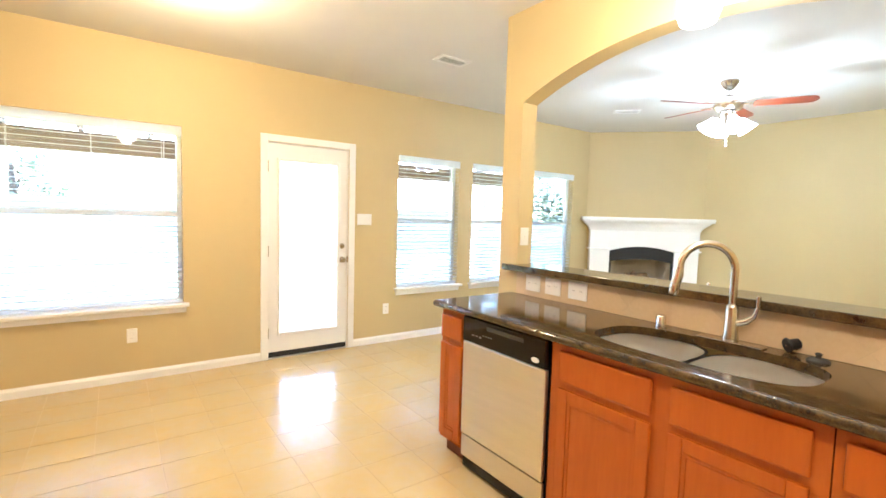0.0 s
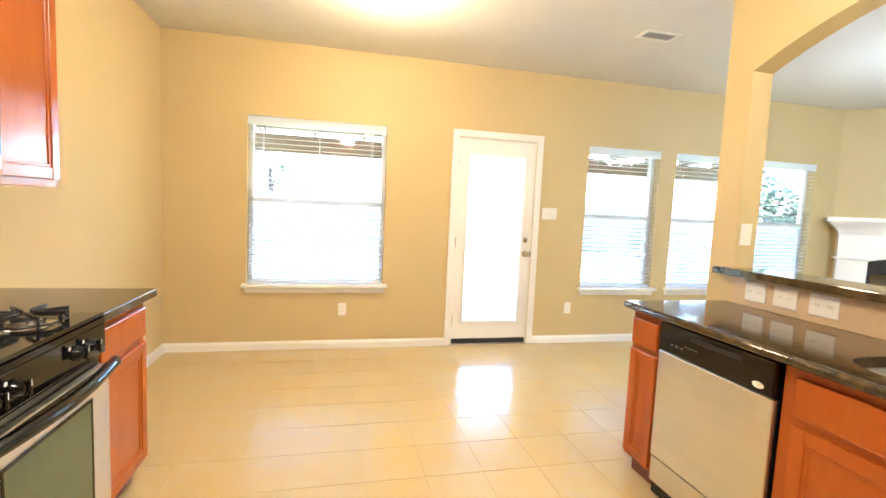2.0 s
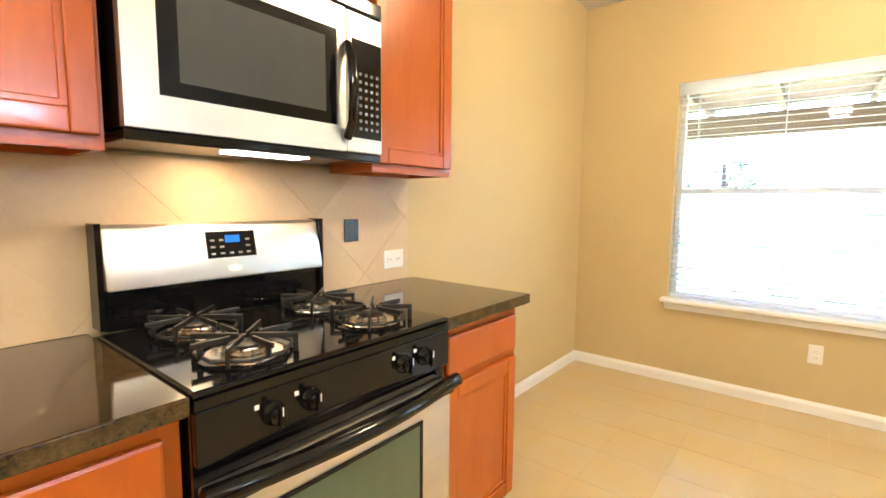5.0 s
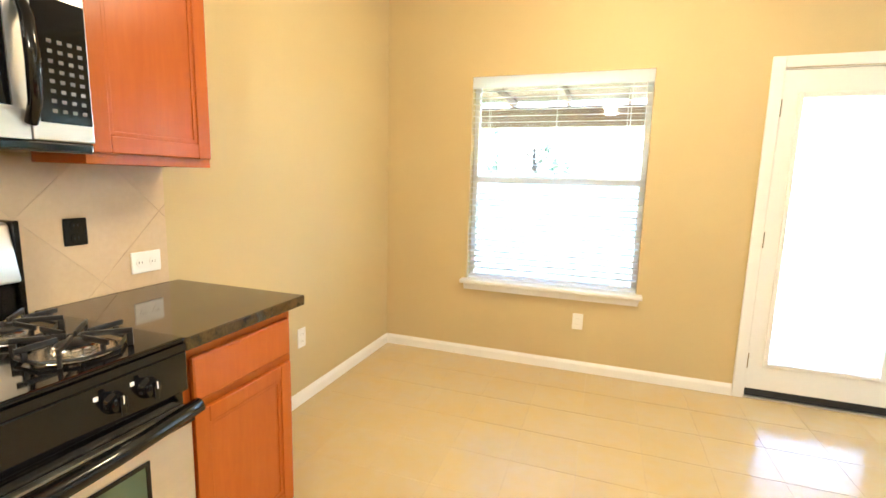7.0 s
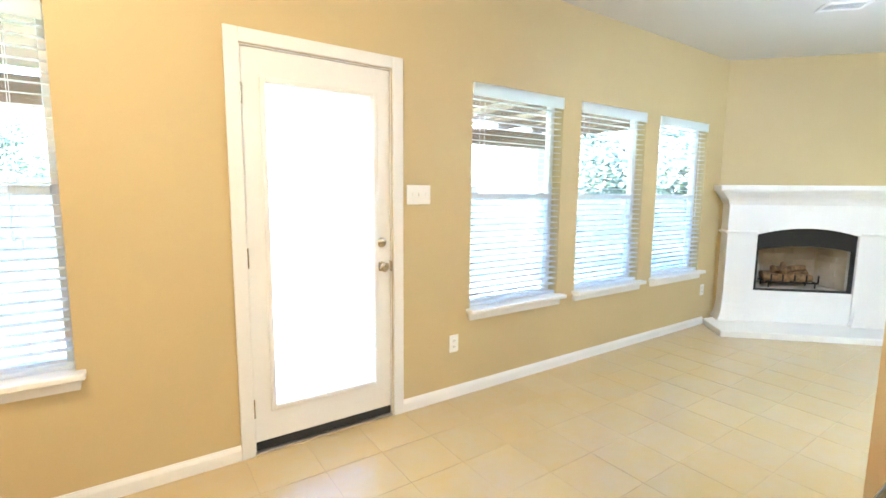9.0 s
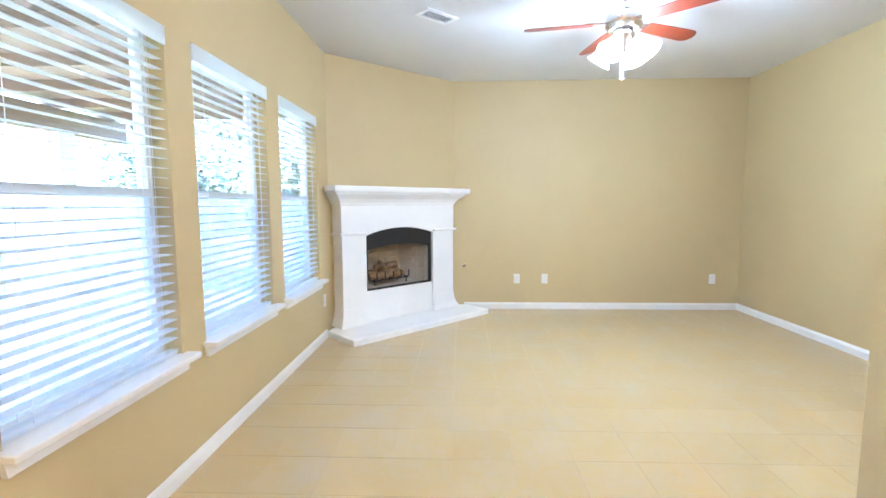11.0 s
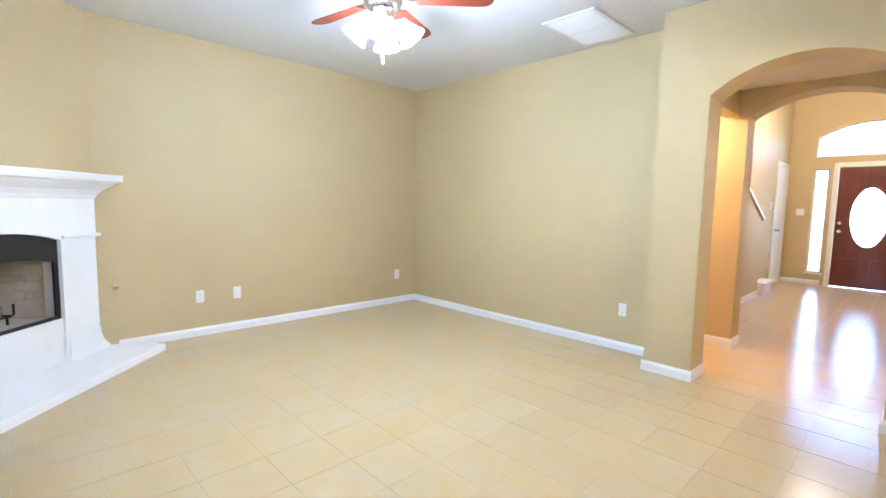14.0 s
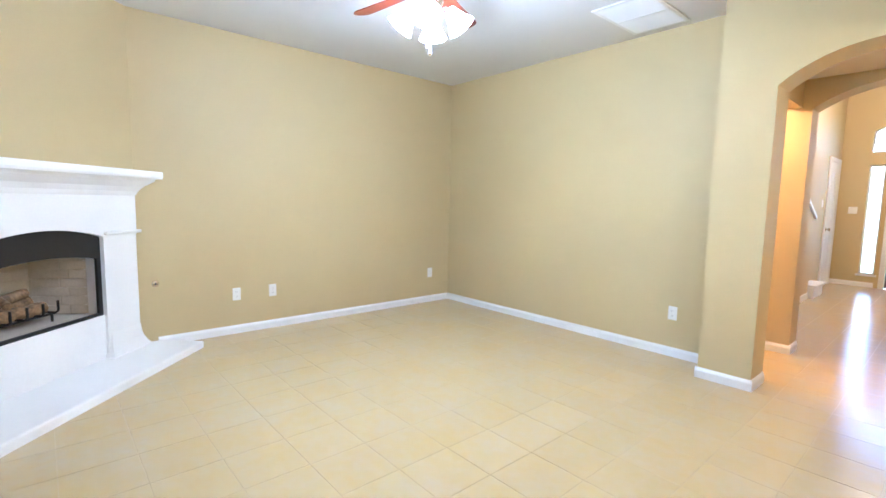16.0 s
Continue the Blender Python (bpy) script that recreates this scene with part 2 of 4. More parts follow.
def part(name, bm, mat, parent, label="", smooth=False):
    ob = new(name, mesh_of(name, bm, mat, smooth))
    ob.parent = parent
    return tagged(ob, label)


def thing(name, m, label, category, group=""):
    ob = new(name)
    ob.empty_display_size = 0.1
    ob.matrix_world = m
    return tagged(ob, label, category, group)


def solid(name, bm, mat, label, category="", group="", kind="", smooth=False):
    return tagged(new(name, mesh_of(name, bm, mat, smooth)), label, category, group, kind)


def structure(name, bm, mat, label):
    return solid(name, bm, mat, label, name.rstrip("_0123456789").split("_")[0], kind="structure")


# ---- the house: walls, floor, ceilings ----
XW, XE, YN, YS, H = 0.735, 9.07, 6.68, 2.05, 2.72


def pierced(bm, axis, at0, at1, a0, a1, z0, z1, holes):
    """A wall across `axis` from at0 to at1, along the other axis from a0 to a1, with rectangular holes (a0, a1, z0, z1)."""
    cuts = sorted({a0, a1, *(h[0] for h in holes), *(h[1] for h in holes)})
    for lo, hi in zip(cuts, cuts[1:]):
        solids = [(z0, z1)]
        for h in holes:
            if h[0] <= lo and h[1] >= hi:
                solids = [piece for s, e in solids for piece in ((s, min(e, h[2])), (max(s, h[3]), e)) if piece[1] - piece[0] > 1e-4]
        for s, e in solids:
            if axis == "y":
                box(bm, lo, hi, at0, at1, s, e)
            else:
                box(bm, at0, at1, lo, hi, s, e)
    bmesh.ops.remove_doubles(bm, verts=bm.verts, dist=1e-5)
    return bm


def arch_header(bm, axis, at0, at1, a0, a1, spring, crown, top, steps=28):
    """The wall above a segmental arch from a0 to a1."""
    half, rise = (a1 - a0) / 2, crown - spring
    r = (half * half + rise * rise) / (2 * rise)
    mid = (a0 + a1) / 2
    rows = []
    for k in range(steps + 1):
        a = a0 + (a1 - a0) * k / steps
        z = crown - r + math.sqrt(max(r * r - (a - mid) ** 2, 0))
        spot = (lambda w, h: (a, w, h)) if axis == "y" else (lambda w, h: (w, a, h))
        rows.append([bm.verts.new(spot(at0, z)), bm.verts.new(spot(at1, z)), bm.verts.new(spot(at1, top)), bm.verts.new(spot(at0, top))])
    for p, q in zip(rows, rows[1:]):
        for k in range(4):
            j = (k + 1) % 4
            bm.faces.new((p[k], q[k], q[j], p[j]))
    bm.faces.new(rows[0])
    bm.faces.new(rows[-1][::-1])
    bmesh.ops.recalc_face_normals(bm, faces=bm.faces)
    return bm


W1, W2, W3, W4 = (1.408, 2.615, 0.605, 2.084), (4.688, 5.535, 0.588, 2.062), (5.738, 6.592, 0.588, 2.062), (6.805, 7.645, 0.588, 2.062)
DOOR = (3.305, 4.105, 0.0, 2.045)
structure("wall_north", pierced(bmesh.new(), "y", YN, YN + 0.16, XW - 0.16, XE + 0.16, 0, 2.85, [W1, W2, W3, W4, DOOR]), PAINT, "tan painted wall with three blinded windows and glazed door")
structure("wall_west", block(XW - 0.16, XW, 0.64, YN, 0, 2.85), PAINT, "tan painted kitchen wall behind the range")
structure("wall_east", block(XE, XE + 0.16, 1.9, YN, 0, 2.85), PAINT, "plain tan painted living room wall")
structure("wall_south", block(5.875, XE, YS - 0.16, YS, 0, 2.85), PAINT, "plain tan painted living room wall beside the arch")
structure("wall_kitchen_south", block(XW, 4.28, 0.64, 0.80, 0, 2.85), PAINT, "plain tan painted kitchen wall")
FPM = pose(8.577, 6.124, 0, 0, 0, -45)
bm = bmesh.new()
corner = [(7.985, YN), (XE, 5.46), (XE, YN)]
lo, hi = [bm.verts.new((x, y, 1.44)) for x, y in corner], [bm.verts.new((x, y, H)) for x, y in corner]
bm.faces.new(lo), bm.faces.new(hi)
for k in range(3):
    bm.faces.new((lo[k], lo[(k + 1) % 3], hi[(k + 1) % 3], hi[k]))
bmesh.ops.recalc_face_normals(bm, faces=bm.faces)
structure("wall_chimney", bm, PAINT, "tan painted diagonal wall above the fireplace")

bm = bmesh.new()
box(bm, -0.86, -0.70, 0.001, 0.08, 0.0, 1.44)
box(bm, 0.60, 0.80, 0.001, 0.08, 0.0, 1.44)
bm.transform(FPM)
structure("wall_chimney_lower", bm, PAINT, "tan painted diagonal wall beside the fireplace")

# wall between kitchen and living room: low wall, column, arch
AX0, AX1 = 4.28, 4.41
structure("wall_column", block(AX0, AX1, 4.41, 4.575, 0, H), PAINT, "tan painted column at the end of the bar")
structure("wall_passthrough", block(AX0, AX1, 2.50, 4.41, 0, 1.065), PAINT, "tan painted low wall under the granite bar")
structure("wall_kitchen_east", block(AX0, AX1, 0.80, 2.50, 0, H), PAINT, "plain tan painted wall at the peninsula's end")
structure("wall_arch_3", arch_header(bmesh.new(), "x", AX0, AX1, 2.50, 4.41, 2.142, 2.345, H), PAINT, "tan painted wide arch above the bar")
# hall arches towards the front door
bm = block(5.53, 5.875, 2.10, 2.38, 0, H)
box(bm, AX1, 4.49, 2.10, 2.38, 0, H)
arch_header(bm, "y", 2.10, 2.38, 4.49, 5.53, 2.07, 2.262, H)
structure("wall_arch_1", bm, PAINT, "tan painted pier and arch to the hall")
bm = block(5.57, 7.6, 0.92, 1.16, 0, 3.6)
box(bm, 4.2005, 4.50, 0.92, 1.16, 0, 3.6)
arch_header(bm, "y", 0.92, 1.16, 4.50, 5.57, 2.10, 2.27, 3.6)
structure("wall_arch_2", bm, PAINT, "tan painted arch between hall and foyer")
structure("wall_lintel", block(5.64, 5.76, 1.16, 2.10, 2.12, H), PAINT, "tan painted lintel over the side hall")
structure("wall_hall_end", block(7.6, 7.72, 0.92, 1.90, 0, 2.85), PAINT, "tan painted end of the side hall")
structure("wall_hall_west", block(4.08, 4.20, -4.3, 1.16, 0, 3.6), PAINT, "tan painted foyer wall")
FX, FY = 6.14, -4.25
FD = (4.585, 5.445, 0.0, 2.04)
SL1, SL2, TR = (5.575, 5.775, 0.21, 2.01), (4.26, 4.46, 0.21, 2.01), (4.29, 5.765, 2.21, 2.55)
bm = pierced(bmesh.new(), "y", FY - 0.16, FY, 4.08, FX + 0.16, 0, 2.55, [FD, SL1, SL2, TR])
arch_header(bm, "y", FY - 0.16, FY, TR[0], TR[1], 2.55, 2.77, 3.6)
box(bm, 4.08, TR[0], FY - 0.16, FY, 2.55, 3.6)
box(bm, TR[1], FX + 0.16, FY - 0.16, FY, 2.55, 3.6)
structure("wall_front", bm, PAINT, "tan painted front wall with sidelights and arched transom")
structure("wall_foyer_east", block(FX, FX + 0.12, FY, 0.92, 0, 3.6), PAINT, "tan painted foyer wall by the stair")
structure("ceiling", block(XW, XE, 0.80, YN, H, H + 0.12), CEIL, "white textured flat ceiling")
structure("ceiling_vestibule", block(AX1, 5.64, 1.1605, 2.0995, 2.345, 2.42), CEIL, "white low ceiling between the two hall arches")
structure("ceiling_foyer", block(4.08, FX, FY, 0.92, 3.6, 3.72), CEIL, "white high foyer ceiling")
structure("floor_slab", block(0.5, 9.3, -4.5, 6.9, -0.12, -0.0012), GROUT, "tan grout bed of the tiled floor")


def baseboard(name, runs):
    """White skirting along runs of (x0, y0, x1, y1); the room is on the left of each run."""
    bm = bmesh.new()
    for x0, y0, x1, y1 in runs:
        a, b = Vector((x0, y0, 0)), Vector((x1, y1, 0))
        out = Vector((-(b - a).y, (b - a).x, 0)).normalized()
        rows = [[bm.verts.new(p + out * d + Vector((0, 0, z))) for d, z in ((0, 0), (0.014, 0), (0.014, 0.054), (0.010, 0.065), (0.006, 0.071), (0.004, 0.078), (0, 0.078))] for p in (a, b)]
        for k in range(6):
            bm.faces.new((rows[0][k], rows[0][k + 1], rows[1][k + 1], rows[1][k]))
        bm.faces.new(rows[0]), bm.faces.new(rows[1][::-1])
    bmesh.ops.recalc_face_normals(bm, faces=bm.faces)
    return structure(name, bm, TRIM, "white painted wooden baseboard")


baseboard("baseboard_north", [(3.24, YN, XW, YN), (7.815, YN, 4.17, YN)])
baseboard("baseboard_west", [(XW, YN, XW, 4.72)])
baseboard("baseboard_east", [(XE, YS, XE, 5.335)])
baseboard("baseboard_south", [(5.89, YS, XE, YS)])
baseboard("baseboard_pier", [(5.517, 2.38, 5.889, 2.38), (5.875, 2.38, 5.875, YS), (5.53, 2.10, 5.53, 2.38)])
baseboard("baseboard_pier_west", [(AX1, 2.38, 4.504, 2.38), (4.49, 2.38, 4.49, 2.10)])
baseboard("baseboard_passthrough", [(AX1, 4.589, AX1, 2.40), (AX0, 4.575, AX1, 4.575)])
baseboard("baseboard_hall", [(5.556, 1.16, 7.6, 1.16), (5.57, 0.92, 5.57, 1.16)])
baseboard("baseboard_foyer", [(5.57, FY, FX, FY), (FX, -3.25, FX, -2.78)])


# ---- windows, blinds and doors ----
def window(name, opening, label):
    x0, x1, z0, z1 = opening
    w, h = x1 - x0, z1 - z0
    ob = tagged(new(name), label, "window", kind="structure")
    ob.matrix_world = pose((x0 + x1) / 2, YN, z0)
    bm = bmesh.new()
    y0, y1, t = 0.085, 0.14, 0.035
    for a, b, c, d in ((-w / 2, -w / 2 + t, 0, h), (w / 2 - t, w / 2, 0, h), (-w / 2 + t, w / 2 - t, 0, t), (-w / 2 + t, w / 2 - t, h - t, h)):
        box(bm, a, b, y0, y1, c, d, 0.004)
    part("window_frame", bm, TRIM, ob)
    part("meeting_rail", block(-w / 2 + t, w / 2 - t, y0 - 0.01, y1 - 0.01, h / 2 - 0.005, h / 2 + 0.03, 0.004), TRIM, ob)
    for c, d in ((t, h / 2 - 0.005), (h / 2 + 0.03, h - t)):
        pane = part("pane", block(-w / 2 + t, w / 2 - t, 0.108, 0.112, c, d), GLASS, ob)
        pane.visible_shadow = False
    screen = part("insect_screen", block(-w / 2 + 0.005, w / 2 - 0.005, 0.1435, 0.1445, 0.005, h / 2 + 0.02), SCREEN, ob, "grey-blue insect screen")
    screen.visible_shadow = False
    bm = block(-w / 2 - 0.035, w / 2 + 0.035, -0.075, -0.001, -0.022, 0.006, 0.006)
    box(bm, -w / 2 + 0.001, w / 2 - 0.001, -0.002, 0.085, -0.018, 0.004)
    part("window_sill", bm, TRIM, ob)
    bm = prism([(-w / 2 - 0.02, -0.022), (w / 2 + 0.02, -0.022), (w / 2 + 0.012, -0.075), (-w / 2 - 0.012, -0.075)], -0.022, -0.001)
    part("apron", bm, TRIM, ob)
    return ob


def blind(opening, label):
    x0, x1, z0, z1 = opening
    w, h = x1 - x0 - 0.016, z1 - z0
    ob = thing("window_blind", pose((x0 + x1) / 2, YN, z0), label, "blind", "window blinds")
    part("valance", block(-w / 2 - 0.004, w / 2 + 0.004, -0.012, 0.0, h - 0.085, h - 0.004, 0.003), SLATS, ob)
    part("headrail", block(-w / 2, w / 2, 0.004, 0.055, h - 0.05, h - 0.006), SLATS, ob)
    slat = mesh_of("slat", prism([(-w / 2, -0.0012), (w / 2, -0.0012), (w / 2, 0.0012), (-w / 2, 0.0012)], -0.024, 0.024), SLATS)
    count = int((h - 0.14) / 0.043)
    for k in range(count):
        s = new("slat", slat)
        s.parent = ob
        s.matrix_local = pose(0, 0.034, h - 0.10 - 0.043 * k, 4)
    part("bottom_rail", block(-w / 2, w / 2, 0.012, 0.056, 0.012, 0.03, 0.003), SLATS, ob)
    for x in (-w / 2 + 0.10, w / 2 - 0.10) if w < 1 else (-w / 2 + 0.12, 0, w / 2 - 0.12):
        for y in (0.008, 0.060):
            part("ladder_cord", tube([(x, y, 0.03), (x, y, h - 0.05)], 0.0012, 5), SLATS, ob)
    bm = tube([(w / 2 - 0.14, -0.004, h - 0.09), (w / 2 - 0.14, -0.006, h * 0.40)], 0.0015, 5)
    part("pull_cord", bm, SLATS, ob)
    part("tassel", lathe([(0.003, 0.0), (0.008, 0.004), (0.006, 0.03), (0.002, 0.036)], 10, pose(w / 2 - 0.14, -0.006, h * 0.40 - 0.036)), SLATS, ob)
    return ob


for k, opening in enumerate((W1, W2, W3, W4), 1):
    window(f"window_{k}", opening, "white sash window with wooden sill")
    blind(opening, "white slatted window blind lowered with open slats")


def knob_at(parent, x, z, y, lever=True):
    part("door_knob" if lever else "deadbolt", lathe([(0.030, 0), (0.030, 0.006), (0.012, 0.010), (0.012, 0.030), (0.026, 0.038), (0.028, 0.050), (0.018, 0.060)] if lever else [(0.028, 0), (0.028, 0.012), (0.020, 0.018), (0.008, 0.02)], 20, pose(x, y, z, 90)), CHROME, parent, "satin nickel knob" if lever else "satin nickel deadbolt", True)


patio_door = tagged(new("door_1"), "white glazed patio door, closed, dark weatherstrip", "door", kind="structure")
patio_door.matrix_world = pose(3.705, YN, 0)
bm = bmesh.new()
for a, b, c, d in ((-0.392, -0.285, 0.062, 2.037), (0.285, 0.392, 0.062, 2.037), (-0.285, 0.285, 0.062, 0.245), (-0.285, 0.285, 1.88, 2.037)):
    box(bm, a, b, 0.012, 0.056, c, d)
slab = part("door_panel", bm, TRIM, patio_door)
bm = bmesh.new()
for a, b, c, d in ((-0.312, -0.285, 0.218, 1.907), (0.285, 0.312, 0.218, 1.907), (-0.285, 0.285, 0.218, 0.245), (-0.285, 0.285, 1.88, 1.907)):
    box(bm, a, b, -0.002, 0.0125, c, d, 0.005)
part("glazing_bead", bm, TRIM, patio_door)
pane = part("pane", block(-0.285, 0.285, 0.032, 0.038, 0.245, 1.88), FROST, patio_door, "bright frosted glass")
pane.visible_shadow = False
part("weatherstrip", block(-0.392, 0.392, 0.014, 0.054, 0.012, 0.0615), RUBBER, patio_door, "dark rubber door sweep")
part("threshold", block(-0.40, 0.40, -0.01, 0.15, 0.0, 0.0115, 0.003), STEEL, patio_door, "metal threshold")
knob_at(patio_door, 0.335, 0.93, 0.012)
knob_at(patio_door, 0.335, 1.07, 0.012, False)
part("strike", block(0.386, 0.399, -0.004, 0.012, 0.90, 0.96), CHROME, patio_door)
for z in (0.25, 1.03, 1.82):
    part("hinge", rod(bmesh.new(), (-0.398, 0.004, z - 0.05), (-0.398, 0.004, z + 0.05), 0.007), CHROME, patio_door)
bm = bmesh.new()
for a, b, c, d in ((-0.468, -0.402, 0.0, 2.112), (0.402, 0.468, 0.0, 2.112), (-0.402, 0.402, 2.047, 2.112)):
    box(bm, a, b, -0.018, -0.001, c, d, 0.004)
for a, b, c, d in ((-0.3998, -0.3945, 0.0, 2.0448), (0.3945, 0.3998, 0.0, 2.0448), (-0.3945, 0.3945, 2.0395, 2.0448)):
    box(bm, a, b, 0.001, 0.16, c, d)
part("casing", bm, TRIM, patio_door, "white door casing")


# ---- kitchen ----
def panel_door(parent, m, w, h, t=0.019):
    """A frame-and-panel door: recessed flat panel with two stiles and two rails, each with an inner bead."""
    s, b = 0.052, 0.012
    door = part("cabinet_door", block(s - 0.004, w - s + 0.004, -t + 0.011, -0.002, s - 0.004, h - s + 0.004), WOOD, parent)
    door.matrix_local = m
    for x0, x1, q0, q1 in ((0, s, s, s + b), (w - s, w, w - s - b, w - s)):
        bm = block(x0, x1, -t, 0, 0, h, 0.004)
        box(bm, q0 - 0.002, q1 + 0.002, -t + 0.006, -0.004, s, h - s, 0.003)
        part("stile", bm, WOOD, door)
    for z0, z1, q0, q1 in ((0, s, s, s + b), (h - s, h, h - s - b, h - s)):
        bm = block(s, w - s, -t, -0.0004, z0 + 0.0004, z1 - 0.0004, 0.004)
        box(bm, s + b - 0.002, w - s - b + 0.002, -t + 0.006, -0.004, q0 - 0.002, q1 + 0.002, 0.003)
        part("rail", bm, WOOD, door)
    return door


def ring_frame(x0, x1, z0, z1, y0, y1, u0, u1, v0, v1):
    """One rectangular frame with a rectangular opening."""
    bm = bmesh.new()
    out, ins = ((x0, z0), (x1, z0), (x1, z1), (x0, z1)), ((u0, v0), (u1, v0), (u1, v1), (u0, v1))
    rows = [[bm.verts.new(p) for p in ((a, y0, c), (a, y1, c), (u, y1, v), (u, y0, v))] for (a, c), (u, v) in zip(out, ins)]
    for p, q in zip(rows, rows[1:] + rows[:1]):
        for k in range(4):
            j = (k + 1) % 4
            bm.faces.new((p[k], p[j], q[j], q[k]))
    bmesh.ops.recalc_face_normals(bm, faces=bm.faces)
    return bm


def base_cabinet(m, w, fronts, label, group, depth=0.60, top=0.876):
    """Base unit: carcass, toe kick, drawer fronts over doors. fronts: (x, width) of each door; local front at y = 0."""
    ob = thing("base_cabinet", m, label, "cabinet", group)
    part("body", block(0.001, w - 0.001, 0.0, depth, 0.10, top), WOOD, ob)
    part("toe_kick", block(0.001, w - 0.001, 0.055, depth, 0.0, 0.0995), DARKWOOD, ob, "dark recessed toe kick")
    for x, fw in fronts:
        panel_door(ob, pose(x, -0.001, 0.125), fw, 0.552)
        dr = part("drawer_front", block(x, x + fw, -0.020, -0.001, 0.704, 0.842, 0.009), WOOD, ob)
    return ob


PX = 3.705  # face of the peninsula's cabinets
SOUTH = lambda y, z=0.0: pose(PX, y, z, 0, 0, -90)
base_cabinet(SOUTH(4.425), 0.22, [(0.012, 0.192)], "narrow cherry wood base cabinet at the peninsula's end", "peninsula cabinets", 0.57)
base_cabinet(SOUTH(3.595), 0.98, [(0.052, 0.42), (0.538, 0.40)], "cherry wood sink base cabinet with two doors", "peninsula cabinets", 0.57, 0.66)
base_cabinet(SOUTH(2.613), 0.92, [(0.025, 0.40), (0.49, 0.40)], "cherry wood base cabinet with two drawers and doors", "peninsula cabinets", 0.57)
base_cabinet(SOUTH(1.691), 0.885, [(0.028, 0.385), (0.47, 0.385)], "cherry wood base cabinet with two drawers and doors", "peninsula cabinets", 0.57)

sink_base = [o for o in scene.objects if o.name.startswith("base_cabinet")][1]
part("face_frame", block(0.001, 0.979, 0.0, 0.02, 0.6605, 0.876), WOOD, sink_base)
for q in (0.001, 0.963):
    part("side_panel", block(q, q + 0.016, 0.0205, 0.53, 0.6605, 0.876), WOOD, sink_base)

# dishwasher
dw = thing("dishwasher", SOUTH(4.203), "stainless steel dishwasher with black control panel", "dishwasher")
part("body", block(0.004, 0.598, 0.0, 0.53, 0.02, 0.872), BLACK, dw)
part("control_panel", block(0.006, 0.596, -0.028, -0.0005, 0.735, 0.868, 0.006), BLACK, dw, "black glossy control panel")
part("door", block(0.006, 0.596, -0.024, -0.0005, 0.215, 0.731, 0.005), STEEL, dw, "brushed stainless steel door panel")
part("kick_panel", block(0.006, 0.596, -0.018, -0.0005, 0.085, 0.206, 0.004), STEEL, dw, "brushed stainless steel kick panel")
part("handle_slot", block(0.20, 0.46, -0.0295, -0.0275, 0.825, 0.845), RUBBER, dw)
part("badge", lathe([(0.024, 0.0), (0.024, 0.002)], 20, pose(0.535, -0.028, 0.765, 90) @ Matrix.Diagonal((1, 0.5, 1, 1))), PLASTIC, dw, "oval silver badge")
for k in range(3):
    part("button", block(0.085 + 0.03 * k, 0.10 + 0.03 * k, -0.0295, -0.0275, 0.775, 0.782), KEYGREY, dw)
for k in range(4):
    part("indicator", block(0.17 + 0.02 * k, 0.18 + 0.02 * k, -0.0295, -0.0275, 0.79, 0.795), KEYGREY, dw)


def slab_with_hole(x0, x1, y0, y1, z0, z1, cx, cy, hx, hy, n=48, power=3.2):
    """A worktop with a rounded opening, as one ring of faces above and below."""
    bm = bmesh.new()
    rows = []
    for k in range(n):
        a = 2 * math.pi * k / n
        c, s = math.cos(a), math.sin(a)
        r = (abs(c) ** power + abs(s) ** power) ** (-1 / power)
        ix, iy = cx + hx * r * c, cy + hy * r * s
        t = min(((x1 if c > 0 else x0) - cx) / c if abs(c) > 1e-6 else 1e9, ((y1 if s > 0 else y0) - cy) / s if abs(s) > 1e-6 else 1e9)
        ox, oy = cx + t * c, cy + t * s
        rows.append([bm.verts.new(p) for p in ((ix, iy, z0), (ix, iy, z1), (ox, oy, z1), (ox, oy, z0))])
    for k in range(n):
        p, q = rows[k], rows[(k + 1) % n]
        for i in range(4):
            j = (i + 1) % 4
            bm.faces.new((p[i], p[j], q[j], q[i]))
    for px, py in ((x0, y0), (x0, y1), (x1, y0), (x1, y1)):
        best = sorted(range(n), key=lambda k: (rows[k][2].co.x - px) ** 2 + (rows[k][2].co.y - py) ** 2)[:1][0]
        for i in (2, 3):
            rows[best][i].co.x, rows[best][i].co.y = px, py
    bmesh.ops.recalc_face_normals(bm, faces=bm.faces)
    return bm


SINK = (3.96, 3.105)
bm = slab_with_hole(3.665, 4.277, 2.55, 3.69, 0.878, 0.915, SINK[0], SINK[1], 0.21, 0.40)
box(bm, 3.665, 4.277, 3.69, 4.445, 0.878, 0.915, 0.0)
box(bm, 3.665, 4.277, 0.802, 2.55, 0.878, 0.915, 0.0)
bmesh.ops.remove_doubles(bm, verts=bm.verts, dist=1e-4)
worktop = thing("peninsula_worktop", pose(0, 0, 0), "dark polished granite worktop over peninsula cabinets", "worktop")
part("slab", bm, GRANITE, worktop)
bm = rod(bmesh.new(), (3.665, 0.802, 0.8965), (3.665, 4.445, 0.8965), 0.0184, sides=14)
rod(bm, (3.665, 4.445, 0.8965), (4.277, 4.445, 0.8965), 0.0184, sides=14)
part("front_edge", bm, GRANITE, worktop, "rounded granite edge", True)

sink = thing("kitchen_sink", pose(SINK[0], SINK[1], 0.6755), "double-bowl stainless undermount sink in granite", "sink")


